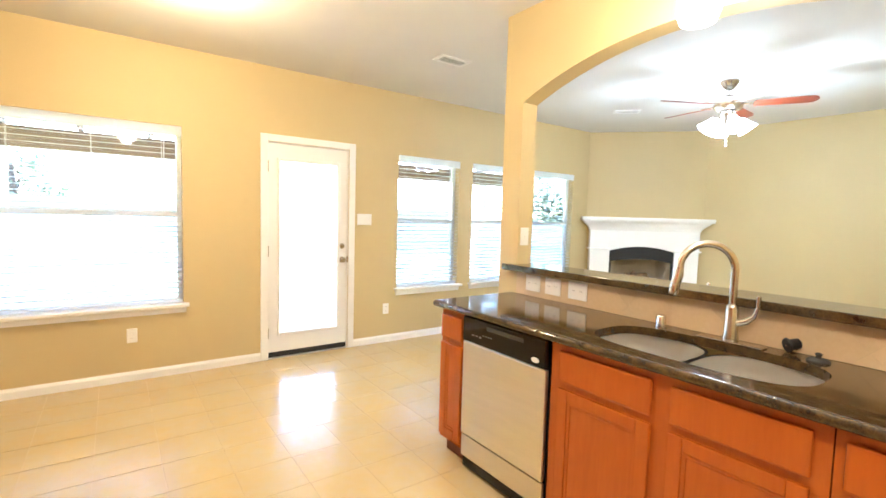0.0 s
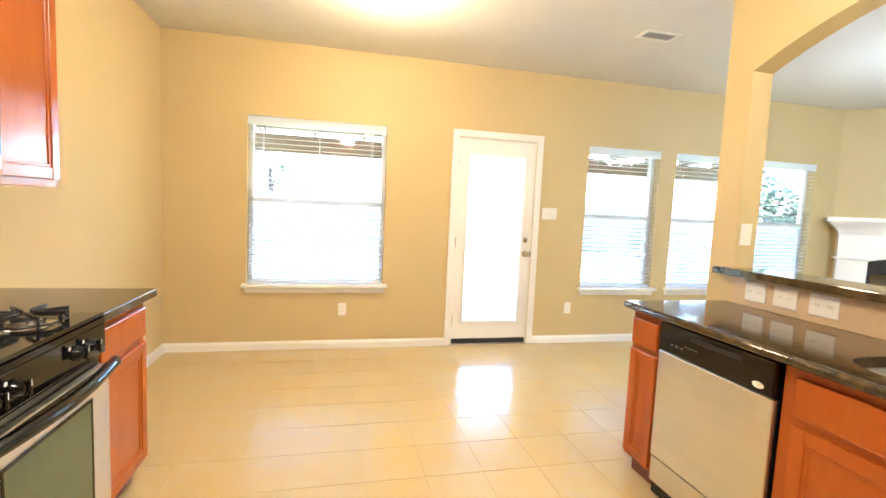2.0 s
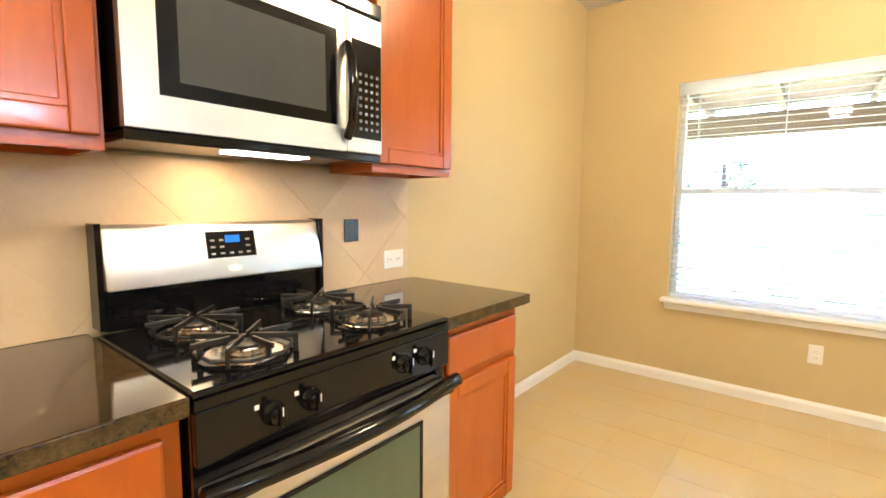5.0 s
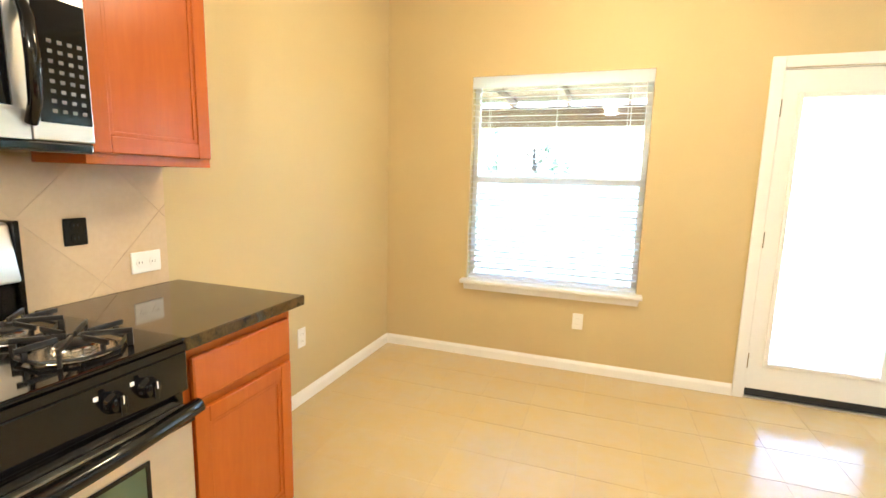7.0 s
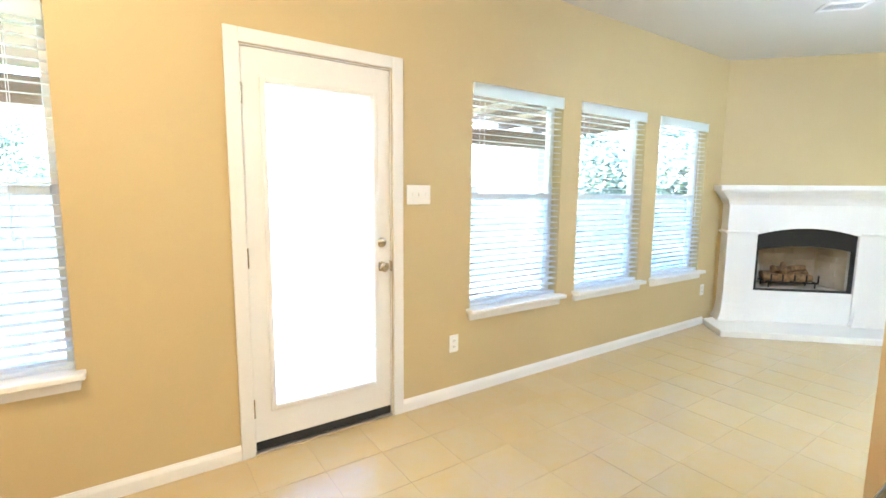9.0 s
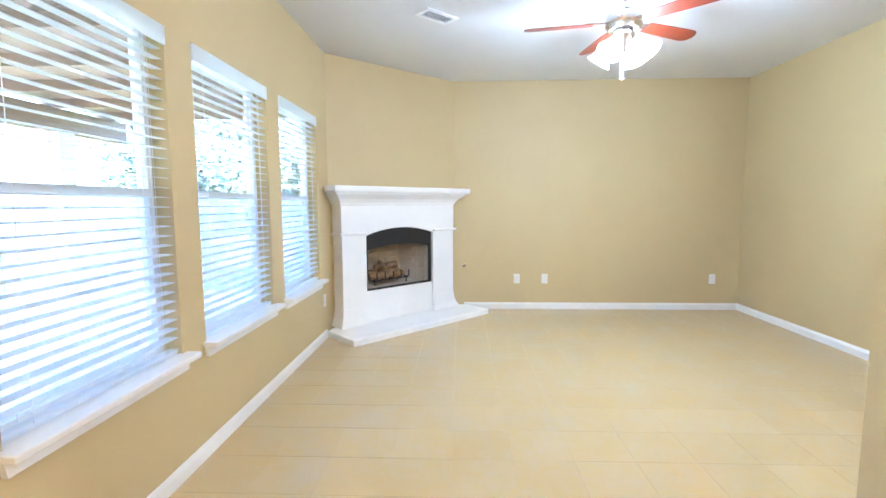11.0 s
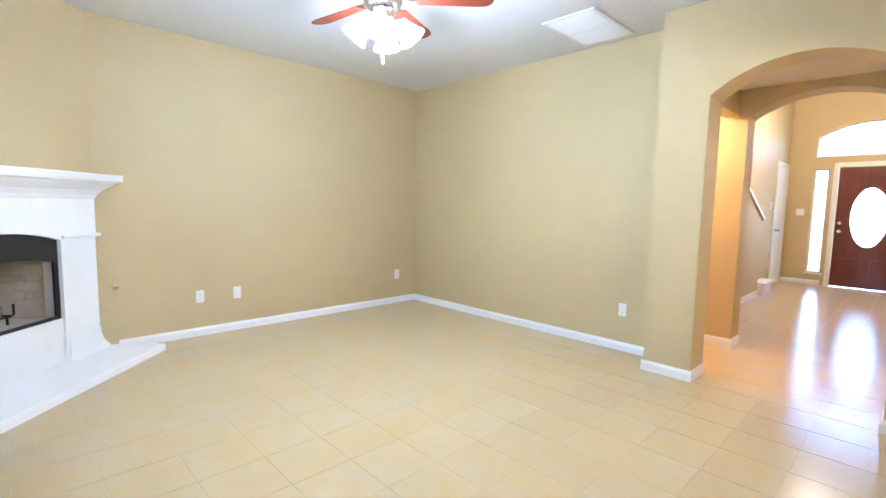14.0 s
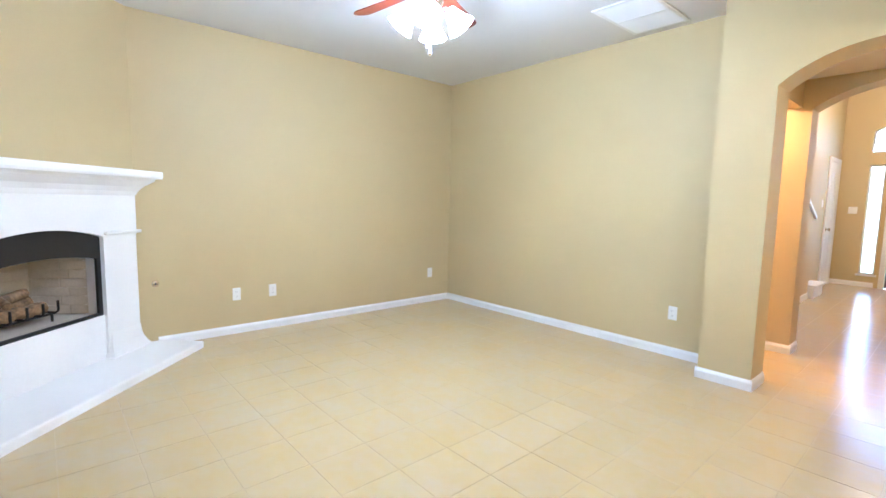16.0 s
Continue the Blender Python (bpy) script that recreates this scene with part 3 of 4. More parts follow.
def bowl(hx, hy, depth, n=40, power=3.2):
    bm = bmesh.new()
    rings = []
    for r, z in ((1.06, 0.2020), (1.0, 0.2020), (0.97, 0.12), (0.93, 0.05), (0.80, 0.012), (0.30, 0.004), (0.12, 0.0)):
        ring = []
        for k in range(n):
            a = 2 * math.pi * k / n
            c, s = math.cos(a), math.sin(a)
            q = (abs(c) ** power + abs(s) ** power) ** (-1 / power)
            ring.append(bm.verts.new((hx * r * q * c, hy * r * q * s, z * depth / 0.2020)))
        rings.append(ring)
    for lo, hi in zip(rings, rings[1:]):
        for k in range(n):
            bm.faces.new((lo[k], lo[(k + 1) % n], hi[(k + 1) % n], hi[k]))
    bm.faces.new(rings[-1])
    bmesh.ops.solidify(bm, geom=bm.faces[:], thickness=0.0015)
    return bm


for y in (0.202, -0.202):
    b = part("bowl", bowl(0.205, 0.192, 0.2020), SINKSTEEL, sink, "", True)
    b.location = (0, y, 0)
    part("drain", lathe([(0.042, 0), (0.042, 0.004), (0.030, 0.005), (0.028, 0.002)], 24, pose(0, y, 0.003)), CHROME, sink, "round steel drain", True)

faucet = thing("faucet", pose(4.205, 3.085, 0.915), "brushed nickel gooseneck kitchen faucet with lever", "faucet")
part("base_plate", block(-0.03, 0.03, -0.125, 0.125, 0, 0.008, 0.004), CHROME, faucet)
part("body", lathe([(0.030, 0.008), (0.030, 0.02), (0.026, 0.04), (0.024, 0.14), (0.021, 0.15), (0.016, 0.16)], 24), CHROME, faucet, "", True)
neck = [(0, 0, 0.15), (0, 0, 0.30)] + [(-0.105 + 0.105 * math.cos(a), 0.0, 0.30 + 0.105 * math.sin(a)) for a in [math.pi * k / 14 for k in range(1, 15)]]
neck += [(-0.212, 0, 0.27), (-0.222, 0, 0.235)]
spout = part("spout", tube(neck, [0.015] * (len(neck) - 3) + [0.016, 0.019, 0.020], 16), CHROME, faucet, "arched pull-down spout", True)
spray = part("spray_head", tube([(-0.2225, 0, 0.234), (-0.227, 0, 0.20), (-0.229, 0, 0.185)], [0.0195, 0.020, 0.016], 16), CHROME, faucet, "", True)
spout.matrix_local = spray.matrix_local = pose(0, 0, 0, 0, 0, -48)
part("lever", tube([(0, -0.022, 0.085), (0, -0.055, 0.098), (0, -0.080, 0.12), (0.0, -0.092, 0.16), (0.0, -0.092, 0.205)], [0.015, 0.014, 0.010, 0.008, 0.009], 14), CHROME, faucet, "", True)
# chrome air gap cap standing beside the faucet
air_gap = thing("soap_dispenser", pose(4.21, 3.385, 0.915), "short chrome air gap cap on worktop", "air gap")
part("cap", lathe([(0.022, 0), (0.022, 0.05), (0.018, 0.056), (0.005, 0.058)], 24), CHROME, air_gap, "", True)
part("collar", lathe([(0.026, 0), (0.026, 0.006)], 24), CHROME, air_gap, "", True)
stop = thing("sink_stopper", pose(4.20, 2.79, 0.915), "black rubber sink stopper lying on worktop", "stopper")
part("disc", lathe([(0.036, 0), (0.036, 0.005), (0.031, 0.010), (0.012, 0.013)], 28), RUBBER, stop, "", True)
part("grip", lathe([(0.010, 0.0135), (0.008, 0.020), (0.012, 0.028), (0.008, 0.032)], 20), RUBBER, stop, "", True)
strainer = thing("sink_strainer", pose(4.225, 2.90, 0.915), "dark metal sink strainer basket tipped over", "strainer")
b = part("basket", lathe([(0.026, 0), (0.029, 0.006), (0.022, 0.010), (0.020, 0.045), (0.014, 0.05)], 24, pose(0.01, 0, 0.028, 78, 0, 50)), IRON, strainer, "", True)
part("pin", tube([(0.01, 0, 0.028), (0.030, -0.017, 0.020), (0.040, -0.026, 0.016)], 0.005, 10), CHROME, strainer)

bar = thing("bar_counter", pose(0, 0, 0), "dark polished granite bar top on low wall", "worktop")
part("slab", block(4.215, 4.475, 2.504, 4.408, 1.066, 1.104, 0.004), GRANITE, bar)
part("end_piece", block(4.215, 4.278, 4.4085, 4.485, 1.066, 1.104, 0.004), GRANITE, bar, "granite end against the column")


def clip(poly, axis, limit, keep_less):
    out = []
    for p, q in zip(poly, poly[1:] + poly[:1]):
        a, b = (p[axis] <= limit) == keep_less or p[axis] == limit, (q[axis] <= limit) == keep_less or q[axis] == limit
        if a:
            out.append(p)
        if a != b:
            s = (limit - p[axis]) / (q[axis] - p[axis])
            out.append((p[0] + s * (q[0] - p[0]), p[1] + s * (q[1] - p[1])))
    return out


def backsplash(m, u0, u1, z0, z1, size, shift, label):
    """Square tiles laid on the diagonal, cut to a strip; local x along the wall, front at y = -t."""
    ob = tagged(new("backsplash"), label, "backsplash", kind="structure")
    ob.matrix_world = m
    part("grout_bed", block(u0, u1, -0.006, -0.0005, z0, z1), WALLGROUT, ob)
    half = size / math.sqrt(2)
    n = int((u1 - u0) / half) + 3
    for i in range(-2, n):
        for j in range(-1, int((z1 - z0) / half) + 3):
            if (i + j) % 2:
                continue
            cx, cz, r = u0 + shift + i * half, z0 + 0.05 + j * half, half - 0.002
            poly = [(cx, cz - r), (cx + r, cz), (cx, cz + r), (cx - r, cz)]
            for axis, limit, less in ((0, u0, False), (0, u1, True), (1, z0, False), (1, z1, True)):
                if poly:
                    poly = clip(poly, axis, limit, less)
            if len(poly) < 3 or sum(poly[k][0] * poly[(k + 1) % len(poly)][1] - poly[(k + 1) % len(poly)][0] * poly[k][1] for k in range(len(poly))) < 4e-4:
                continue
            part("tile", prism(poly, -0.008, -0.0062), WALLTILE, ob)
    return ob


backsplash(pose(XW, 0, 0, 0, 0, 90), 0.82, 4.70, 0.916, 1.383, 0.33, 0.12, "tan ceramic backsplash tiles laid diagonally")
backsplash(pose(AX0, 0, 0, 0, 0, -90), -4.40, -0.82, 0.916, 1.064, 0.33, 0.10, "tan ceramic backsplash tiles under the bar top")


def wall_plate(m, label, category, w=0.072, h=0.116, rockers=0, dark=False):
    ob = thing("wall_outlet" if not rockers else "light_switch", m, label, category, "wall plates")
    mat = BLACK if dark else PLASTIC
    part("plate", block(-w / 2, w / 2, -0.007, -0.001, -h / 2, h / 2, 0.003), mat, ob)
    if rockers:
        for k in range(rockers):
            x = (k - (rockers - 1) / 2) * 0.046
            part("toggle", block(x - 0.005, x + 0.005, -0.016, -0.0072, -0.010, 0.012, 0.002), PLASTIC, ob)
    else:
        wide = w > h
        for s in (-1, 1):
            x, z = (s * 0.026, 0) if wide else (0, s * 0.021)
            part("socket", lathe([(0.016, 0.0), (0.016, 0.002)], 18, pose(x, -0.007, z, 90)), mat, ob)
            for q in (-1, 1):
                part("slot", block(x + q * 0.006 - 0.001, x + q * 0.006 + 0.001, -0.0098, -0.0091, z - 0.004, z + 0.004), RUBBER, ob)
    return ob


NORTHW, EASTW, SOUTHW, WESTW = (lambda x, z: pose(x, YN, z)), (lambda y, z: pose(XE, y, z, 0, 0, -90)), (lambda x, z: pose(x, YS, z, 0, 0, 180)), (lambda y, z, x=XW: pose(x, y, z, 0, 0, 90))
for x in (2.245, 4.558, 7.765):
    wall_plate(NORTHW(x, 0.372), "white wall outlet on tan wall", "outlet")
for y in (4.695, 4.358, 2.36):
    wall_plate(EASTW(y, 0.372), "white wall outlet on tan wall", "outlet")
wall_plate(SOUTHW(6.21, 0.372), "white wall outlet on tan wall", "outlet")
wall_plate(WESTW(5.545, 0.405), "white wall outlet on tan wall", "outlet")
wall_plate(NORTHW(4.285, 1.346), "white triple switch plate beside patio door", "switch", 0.165, 0.116, 3)
wall_plate(WESTW(4.368, 1.148, XW + 0.008), "black outlet plate on backsplash tiles", "outlet", 0.072, 0.09, dark=True)
wall_plate(WESTW(4.605, 1.012, XW + 0.008), "white double outlet plate above worktop", "outlet", 0.118, 0.08)
for y, w in ((4.25, 0.118), (4.09, 0.118), (3.91, 0.13)):
    wall_plate(pose(AX0 - 0.008, y, 1.0, 0, 0, -90), "white outlet plate under granite bar top", "outlet", w, 0.10)
wall_plate(pose(4.335, 4.41, 1.285), "white switch plate on the column", "switch", 0.072, 0.116, 1)
jack = thing("gas_key_valve", EASTW(5.34, 0.535), "small chrome gas key valve on wall", "valve")
part("escutcheon", lathe([(0.028, 0.001), (0.026, 0.005), (0.010, 0.009)], 24, pose(0, 0, 0, 90)), CHROME, jack, "", True)
part("keyhole", lathe([(0.007, 0.0095), (0.007, 0.012)], 14, pose(0, 0, 0, 90)), RUBBER, jack)

# west side: worktops, cabinets
CX = 1.305
NORTH_RUN = lambda y: pose(CX, y, 0, 0, 0, 90)
base_cabinet(NORTH_RUN(4.240), 0.475, [(0.035, 0.42)], "cherry wood base cabinet beside the range", "west base cabinets", 0.558)
base_cabinet(NORTH_RUN(2.575), 0.922, [(0.028, 0.40), (0.49, 0.40)], "cherry wood base cabinet with two drawers and doors", "west base cabinets", 0.558)
base_cabinet(NORTH_RUN(1.65), 0.92, [(0.028, 0.40), (0.49, 0.40)], "cherry wood base cabinet with two drawers and doors", "west base cabinets", 0.558)
solid("worktop_north", block(XW + 0.001, 1.352, 4.236, 4.748, 0.878, 0.915, 0.004), GRANITE, "dark polished granite worktop beside the range", "worktop")
solid("worktop_south", block(XW + 0.001, 1.352, 0.802, 3.499, 0.878, 0.915, 0.004), GRANITE, "dark polished granite worktop beside the range", "worktop")


def wall_cabinet(y0, w, z0, h, doors, label, depth=0.245):
    ob = thing("wall_cabinet", pose(XW + depth, y0, z0, 0, 0, 90), label, "cabinet", "wall cabinets")
    part("body", block(0.001, w - 0.001, 0.0, depth - 0.009, 0.018, h), WOOD, ob)
    bm = bmesh.new()
    for a, b, c, d in ((0.001, w - 0.001, 0.0, 0.02), (0.001, w - 0.001, depth - 0.03, depth - 0.009), (0.001, 0.02, 0.02, depth - 0.03), (w - 0.02, w - 0.001, 0.02, depth - 0.03)):
        box(bm, a, b, c, d, 0.0, 0.0178)
    part("light_rail", bm, WOOD, ob)
    for x, fw in doors:
        panel_door(ob, pose(x, -0.001, 0.03), fw, h - 0.05)
    return ob


wall_cabinet(4.268, 0.435, 1.368, 0.932, [(0.012, 0.411)], "cherry wood wall cabinet beside the microwave")
wall_cabinet(3.504, 0.758, 1.905, 0.395, [(0.012, 0.363), (0.383, 0.363)], "short cherry wood wall cabinet above the microwave")
wall_cabinet(2.74, 0.757, 1.368, 0.932, [(0.012, 0.363), (0.383, 0.363)], "cherry wood wall cabinet with two panel doors")
wall_cabinet(1.82, 0.915, 1.368, 0.932, [(0.012, 0.44), (0.463, 0.44)], "cherry wood wall cabinet with two panel doors")

# microwave over the range; local x runs north
mw = thing("microwave_oven", pose(1.048, 3.515, 1.418, 0, 0, 90) @ Matrix.Diagonal((0.975, 1, 1, 1)), "stainless steel over-range microwave with black window", "microwave")
part("case", block(0.0, 0.757, 0.03, 0.30, 0.0, 0.475), BLACK, mw)
part("vent_grille", block(0.0, 0.757, -0.004, 0.029, 0.428, 0.475, 0.006), BLACK, mw, "black top vent grille")
bm = ring_frame(0.0, 0.605, 0.0, 0.425, 0.0, 0.029, 0.072, 0.572, 0.075, 0.355)
part("door", bm, STEEL, mw, "brushed stainless door frame")
part("door_window", block(0.0725, 0.5715, 0.004, 0.028, 0.0755, 0.3545), BLACK, mw, "black glass door window")
part("window_screen", block(0.118, 0.53, 0.0025, 0.0038, 0.11, 0.326), SMOKE, mw, "grey mesh screen")
part("control_side", block(0.610, 0.757, 0.0, 0.029, 0.0, 0.425, 0.004), STEEL, mw)
part("keypad", block(0.628, 0.752, -0.002, -0.0003, 0.045, 0.345, 0.0), BLACK, mw, "black keypad")
for r in range(8):
    for c in range(4):
        part("key", block(0.656 + 0.024 * c, 0.667 + 0.024 * c, -0.0032, -0.0022, 0.07 + 0.024 * r, 0.079 + 0.024 * r), KEYGREY, mw)
part("handle", tube([(0.605, -0.004, 0.04), (0.600, -0.035, 0.085), (0.598, -0.045, 0.18), (0.600, -0.035, 0.275), (0.605, -0.004, 0.32)], [0.014, 0.015, 0.016, 0.015, 0.014], 14), BLACK, mw, "curved black door handle", True)
part("badge", lathe([(0.036, 0.0), (0.036, 0.0025)], 24, pose(0.37, -0.0003, 0.39, 90) @ Matrix.Diagonal((1, 0.36, 1, 1))), PLASTIC, mw, "oval silver badge")
part("underside", block(0.0, 0.757, 0.005, 0.30, -0.028, -0.0005, 0.006), BLACK, mw)
part("lamp_lens", block(0.25, 0.48, 0.02, 0.10, -0.032, -0.0285), SHADEWARM, mw, "lit lamp lens")

# gas range; local x runs north
rg = thing("gas_range", pose(1.335, 3.504, 0, 0, 0, 90), "stainless and black gas range with four burners", "range")
RW = 0.728
part("body", block(0.0, RW, 0.0, 0.585, 0.03, 0.905), BLACK, rg)
part("cooktop", block(-0.002, RW + 0.002, -0.018, 0.53, 0.9055, 0.921, 0.006), BLACK, rg, "black enamel cooktop")
bm = prism([(0.0, 0.885), (0.0, 0.905), (RW, 0.905), (RW, 0.885)], -0.02, -0.0005)
part("front_rail", bm, BLACK, rg)
part("control_panel", block(0.0, RW, -0.022, -0.0005, 0.775, 0.884, 0.004), BLACK, rg, "black burner control panel")
part("oven_door", block(0.004, RW - 0.004, -0.035, -0.0005, 0.20, 0.735, 0.008), STEEL, rg, "stainless oven door")
part("oven_window", block(0.16, RW - 0.145, -0.0375, -0.0352, 0.25, 0.642, 0.001), OVENGLASS, rg, "dark oven window with a green reflection in its colour")
bm = bmesh.new()
for a, b, c, d in ((0.148, 0.1595, 0.238, 0.654), (RW - 0.1445, RW - 0.133, 0.238, 0.654), (0.1595, RW - 0.1445, 0.238, 0.2495), (0.1595, RW - 0.1445, 0.6425, 0.654)):
    box(bm, a, b, -0.0385, -0.0352, c, d, 0.001)
part("window_trim", bm, BLACK, rg)
part("door_top_trim", block(0.004, RW - 0.004, -0.0395, -0.0355, 0.692, 0.735, 0.001), BLACK, rg, "black band at top of oven door")
bm = tube([(0.0, -0.05, 0.725)] + [(RW * k / 12, -0.05 - 0.035 * math.sin(math.pi * k / 12), 0.735) for k in range(0, 13)] + [(RW, -0.05, 0.725)], 0.021, 14)
part("oven_handle", bm, BLACK, rg, "bowed black oven door handle", True)
for x in (0.03, RW - 0.03):
    part("handle_mount", block(x - 0.02, x + 0.02, -0.052, -0.0355, 0.70, 0.734, 0.003), BLACK, rg)
part("storage_drawer", block(0.004, RW - 0.004, -0.03, -0.0005, 0.045, 0.19, 0.008), STEEL, rg, "stainless storage drawer")
for x in (0.150, 0.240, 0.530, 0.612):
    k = part("burner_knob", lathe([(0.026, 0.0), (0.025, 0.006), (0.021, 0.010), (0.019, 0.026), (0.012, 0.030)], 22, pose(x, -0.022, 0.832, 90)), BLACK, rg, "", True)
    part("knob_grip", block(x - 0.006, x + 0.006, -0.060, -0.0525, 0.808, 0.856, 0.003), BLACK, k)
    part("knob_pointer", block(x - 0.0012, x + 0.0012, -0.0606, -0.0601, 0.836, 0.854), PLASTIC, k, "thin white pointer line")
    part("knob_mark", block(x - 0.04, x - 0.03, -0.0232, -0.0222, 0.85, 0.86), PLASTIC, rg)
part("backguard_base", block(0.016, RW - 0.066, 0.535, 0.585, 0.9215, 1.03, 0.006), BLACK, rg)
bm = bmesh.new()
side = [(0.50, 1.03), (0.585, 1.03), (0.585, 1.178), (0.555, 1.20), (0.535, 1.193)]
for x in (0.016, RW - 0.065):
    for y, z in side:
        bm.verts.new((x, y, z))
bm.verts.ensure_lookup_table()
v = bm.verts[:]
bm.faces.new(v[:5]), bm.faces.new(v[5:][::-1])
for k in range(5):
    j = (k + 1) % 5
    bm.faces.new((v[k], v[5 + k], v[5 + j], v[j]))
bmesh.ops.recalc_face_normals(bm, faces=bm.faces)
bmesh.ops.bevel(bm, geom=bm.edges[:], offset=0.008, segments=2, affect="EDGES", profile=0.5)
guard = part("backguard", bm, STEEL, rg, "brushed stainless control backguard", True)
for x in (0.002, RW - 0.0645):
    part("end_cap", prism([(x, 0.93), (x + 0.0135, 0.93), (x + 0.0135, 1.202), (x, 1.202)], 0.52, 0.588), BLACK, rg, "black backguard end cap")
TILT_BACK = pose(-0.03, 0.505, 1.038, -12)
clock = part("clock_panel", block(0.30, 0.45, -0.004, -0.0005, 0.055, 0.135, 0.001), BLACK, rg, "black clock control panel")
clock.matrix_local = TILT_BACK
part("clock_display", block(0.355, 0.40, -0.006, -0.0042, 0.10, 0.122), DIGITS, clock, "blue lit clock display")
for r, c in [(0, 0), (0, 1), (0, 2), (0, 3), (0, 4), (1, 0), (1, 4), (2, 0), (2, 4), (1, 1), (2, 1), (2, 3)]:
    x = 0.31 + 0.027 * c
    if 0.345 < x < 0.405 and r == 2:
        continue
    part("button", block(x, x + 0.013, -0.006, -0.0042, 0.065 + 0.02 * r, 0.071 + 0.02 * r), KEYGREY, clock)
badge = part("badge", lathe([(0.022, 0.0), (0.022, 0.003)], 20, pose(0.376, -0.0005, 0.022, 90) @ Matrix.Diagonal((1, 0.45, 1, 1))), PLASTIC, rg)
badge.matrix_local = TILT_BACK


def grate(parent, cx, cy):
    """A square cast-iron pan grate on its feet with a burner under it."""
    bm = bmesh.new()
    r, z = 0.118, 0.966
    ring = [(cx + 0.104 * math.cos(math.pi / 4 * k + 0.39), cy + 0.104 * math.sin(math.pi / 4 * k + 0.39), 0.932) for k in range(9)]
    for p, q in zip(ring, ring[1:]):
        rod(bm, p, q, 0.0045, sides=8)
    for k in range(8):
        ang = math.pi / 4 * k
        c, s = math.cos(ang), math.sin(ang)
        inner = 0.014 if k % 2 else 0.034
        arm = box(bmesh.new(), inner, r, -0.0032, 0.0032, z - 0.013, z, 0.0015)
        if k % 2:
            box(arm, r - 0.013, r, -0.0036, 0.0036, 0.9215, z - 0.0132, 0.0015)
        else:
            box(arm, r - 0.024, r - 0.012, -0.0036, 0.0036, 0.930, z - 0.0132, 0.0015)
        arm.transform(pose(cx, cy, 0, 0, 0, math.degrees(ang)))
        piece = bpy.data.meshes.new("arm")
        arm.to_mesh(piece)
        bm.from_mesh(piece)
        bpy.data.meshes.remove(piece)
    part("pan_grate", bm, IRON, parent, "black cast iron grate", True)
    part("burner_bowl", lathe([(0.088, 0.9215), (0.085, 0.924), (0.06, 0.923)], 28, pose(cx, cy, 0)), CHROME, parent, "", True)
    part("burner_head", lathe([(0.045, 0.9245), (0.045, 0.934), (0.040, 0.938)], 28, pose(cx, cy, 0)), CHROME, parent, "", True)
    part("burner_cap", lathe([(0.036, 0.9385), (0.036, 0.944), (0.025, 0.947)], 28, pose(cx, cy, 0)), IRON, parent, "", True)


for gx in (0.175, 0.555):
    for gy in (0.13, 0.385):
        grate(rg, gx, gy)

# lamps
nook = thing("ceiling_light", pose(NOOK[0], NOOK[1], H), "lit white dome ceiling light", "ceiling light")
part("pan", lathe([(0.17, -0.02), (0.17, -0.001)], 36), CHROME, nook)
part("dome", lathe([(0.01, -0.085), (0.08, -0.078), (0.13, -0.055), (0.155, -0.021)], 36), SHADEWARM, nook, "", True)
# unseen copy of the dome, added where the kitchen fill lamp hangs
copy_thing(nook, pose(2.35, 2.1, H))
pend = thing("pendant_lamp", pose(*PENDANT), "lit frosted glass pendant lamp over the sink", "pendant lamp")
part("shade", lathe([(0.030, -0.075), (0.060, -0.070), (0.074, -0.03), (0.070, 0.03), (0.045, 0.085), (0.022, 0.10)], 32), SHADEWARM, pend, "", True).visible_shadow = False
part("cap", lathe([(0.030, 0.1005), (0.030, 0.135), (0.012, 0.15)], 24), CHROME, pend, "", True)
part("rod", rod(bmesh.new(), (0, 0, 0.15), (0, 0, H - PENDANT[2] - 0.02), 0.006), CHROME, pend)
part("canopy", lathe([(0.06, H - PENDANT[2] - 0.02), (0.06, H - PENDANT[2] - 0.001)], 28), CHROME, pend)


# ---- living room ----
def crown(profile, w, d, bm=None):
    """A moulding round the front and two sides of a box w wide and d deep; profile: (out, z) pairs from below."""
    bm = bm or bmesh.new()
    rows = []
    for out, z in profile:
        rows.append([bm.verts.new(p) for p in ((-w / 2 - out, 0, z), (-w / 2 - out, -d - out, z), (w / 2 + out, -d - out, z), (w / 2 + out, 0, z))])
    for lo, hi in zip(rows, rows[1:]):
        for k in range(4):
            j = (k + 1) % 4
            bm.faces.new((lo[k], lo[j], hi[j], hi[k]))
    bm.faces.new(rows[0][::-1]), bm.faces.new(rows[-1])
    bmesh.ops.recalc_face_normals(bm, faces=bm.faces)
    return bm


FC, FW, FDP = 0.0, 1.51, 0.17
fp = thing("fireplace", FPM @ pose(FC, 0, 0), "white cast stone corner fireplace with gas logs", "fireplace")
OX0, OX1, OZ0, OZ1, OZ2 = -0.475, 0.43, 0.385, 0.965, 1.035
part("pilaster", block(-FW / 2, OX0, -FDP, 0.0, 0.06, 0.965), STONE, fp)
part("pilaster", block(OX1, FW / 2, -FDP, 0.0, 0.06, 0.965), STONE, fp)
part("lower_panel", block(OX0, OX1, -FDP + 0.02, 0.0, 0.06, OZ0), STONE, fp)
bm = bmesh.new()
arch_header(bm, "y", -FDP - 0.004, 0.0, OX0, OX1, OZ1, OZ2, 1.27)
box(bm, -FW / 2 - 0.004, OX0, -FDP - 0.004, 0.0, OZ1, 1.27)
box(bm, OX1, FW / 2 + 0.004, -FDP - 0.004, 0.0, OZ1, 1.27)
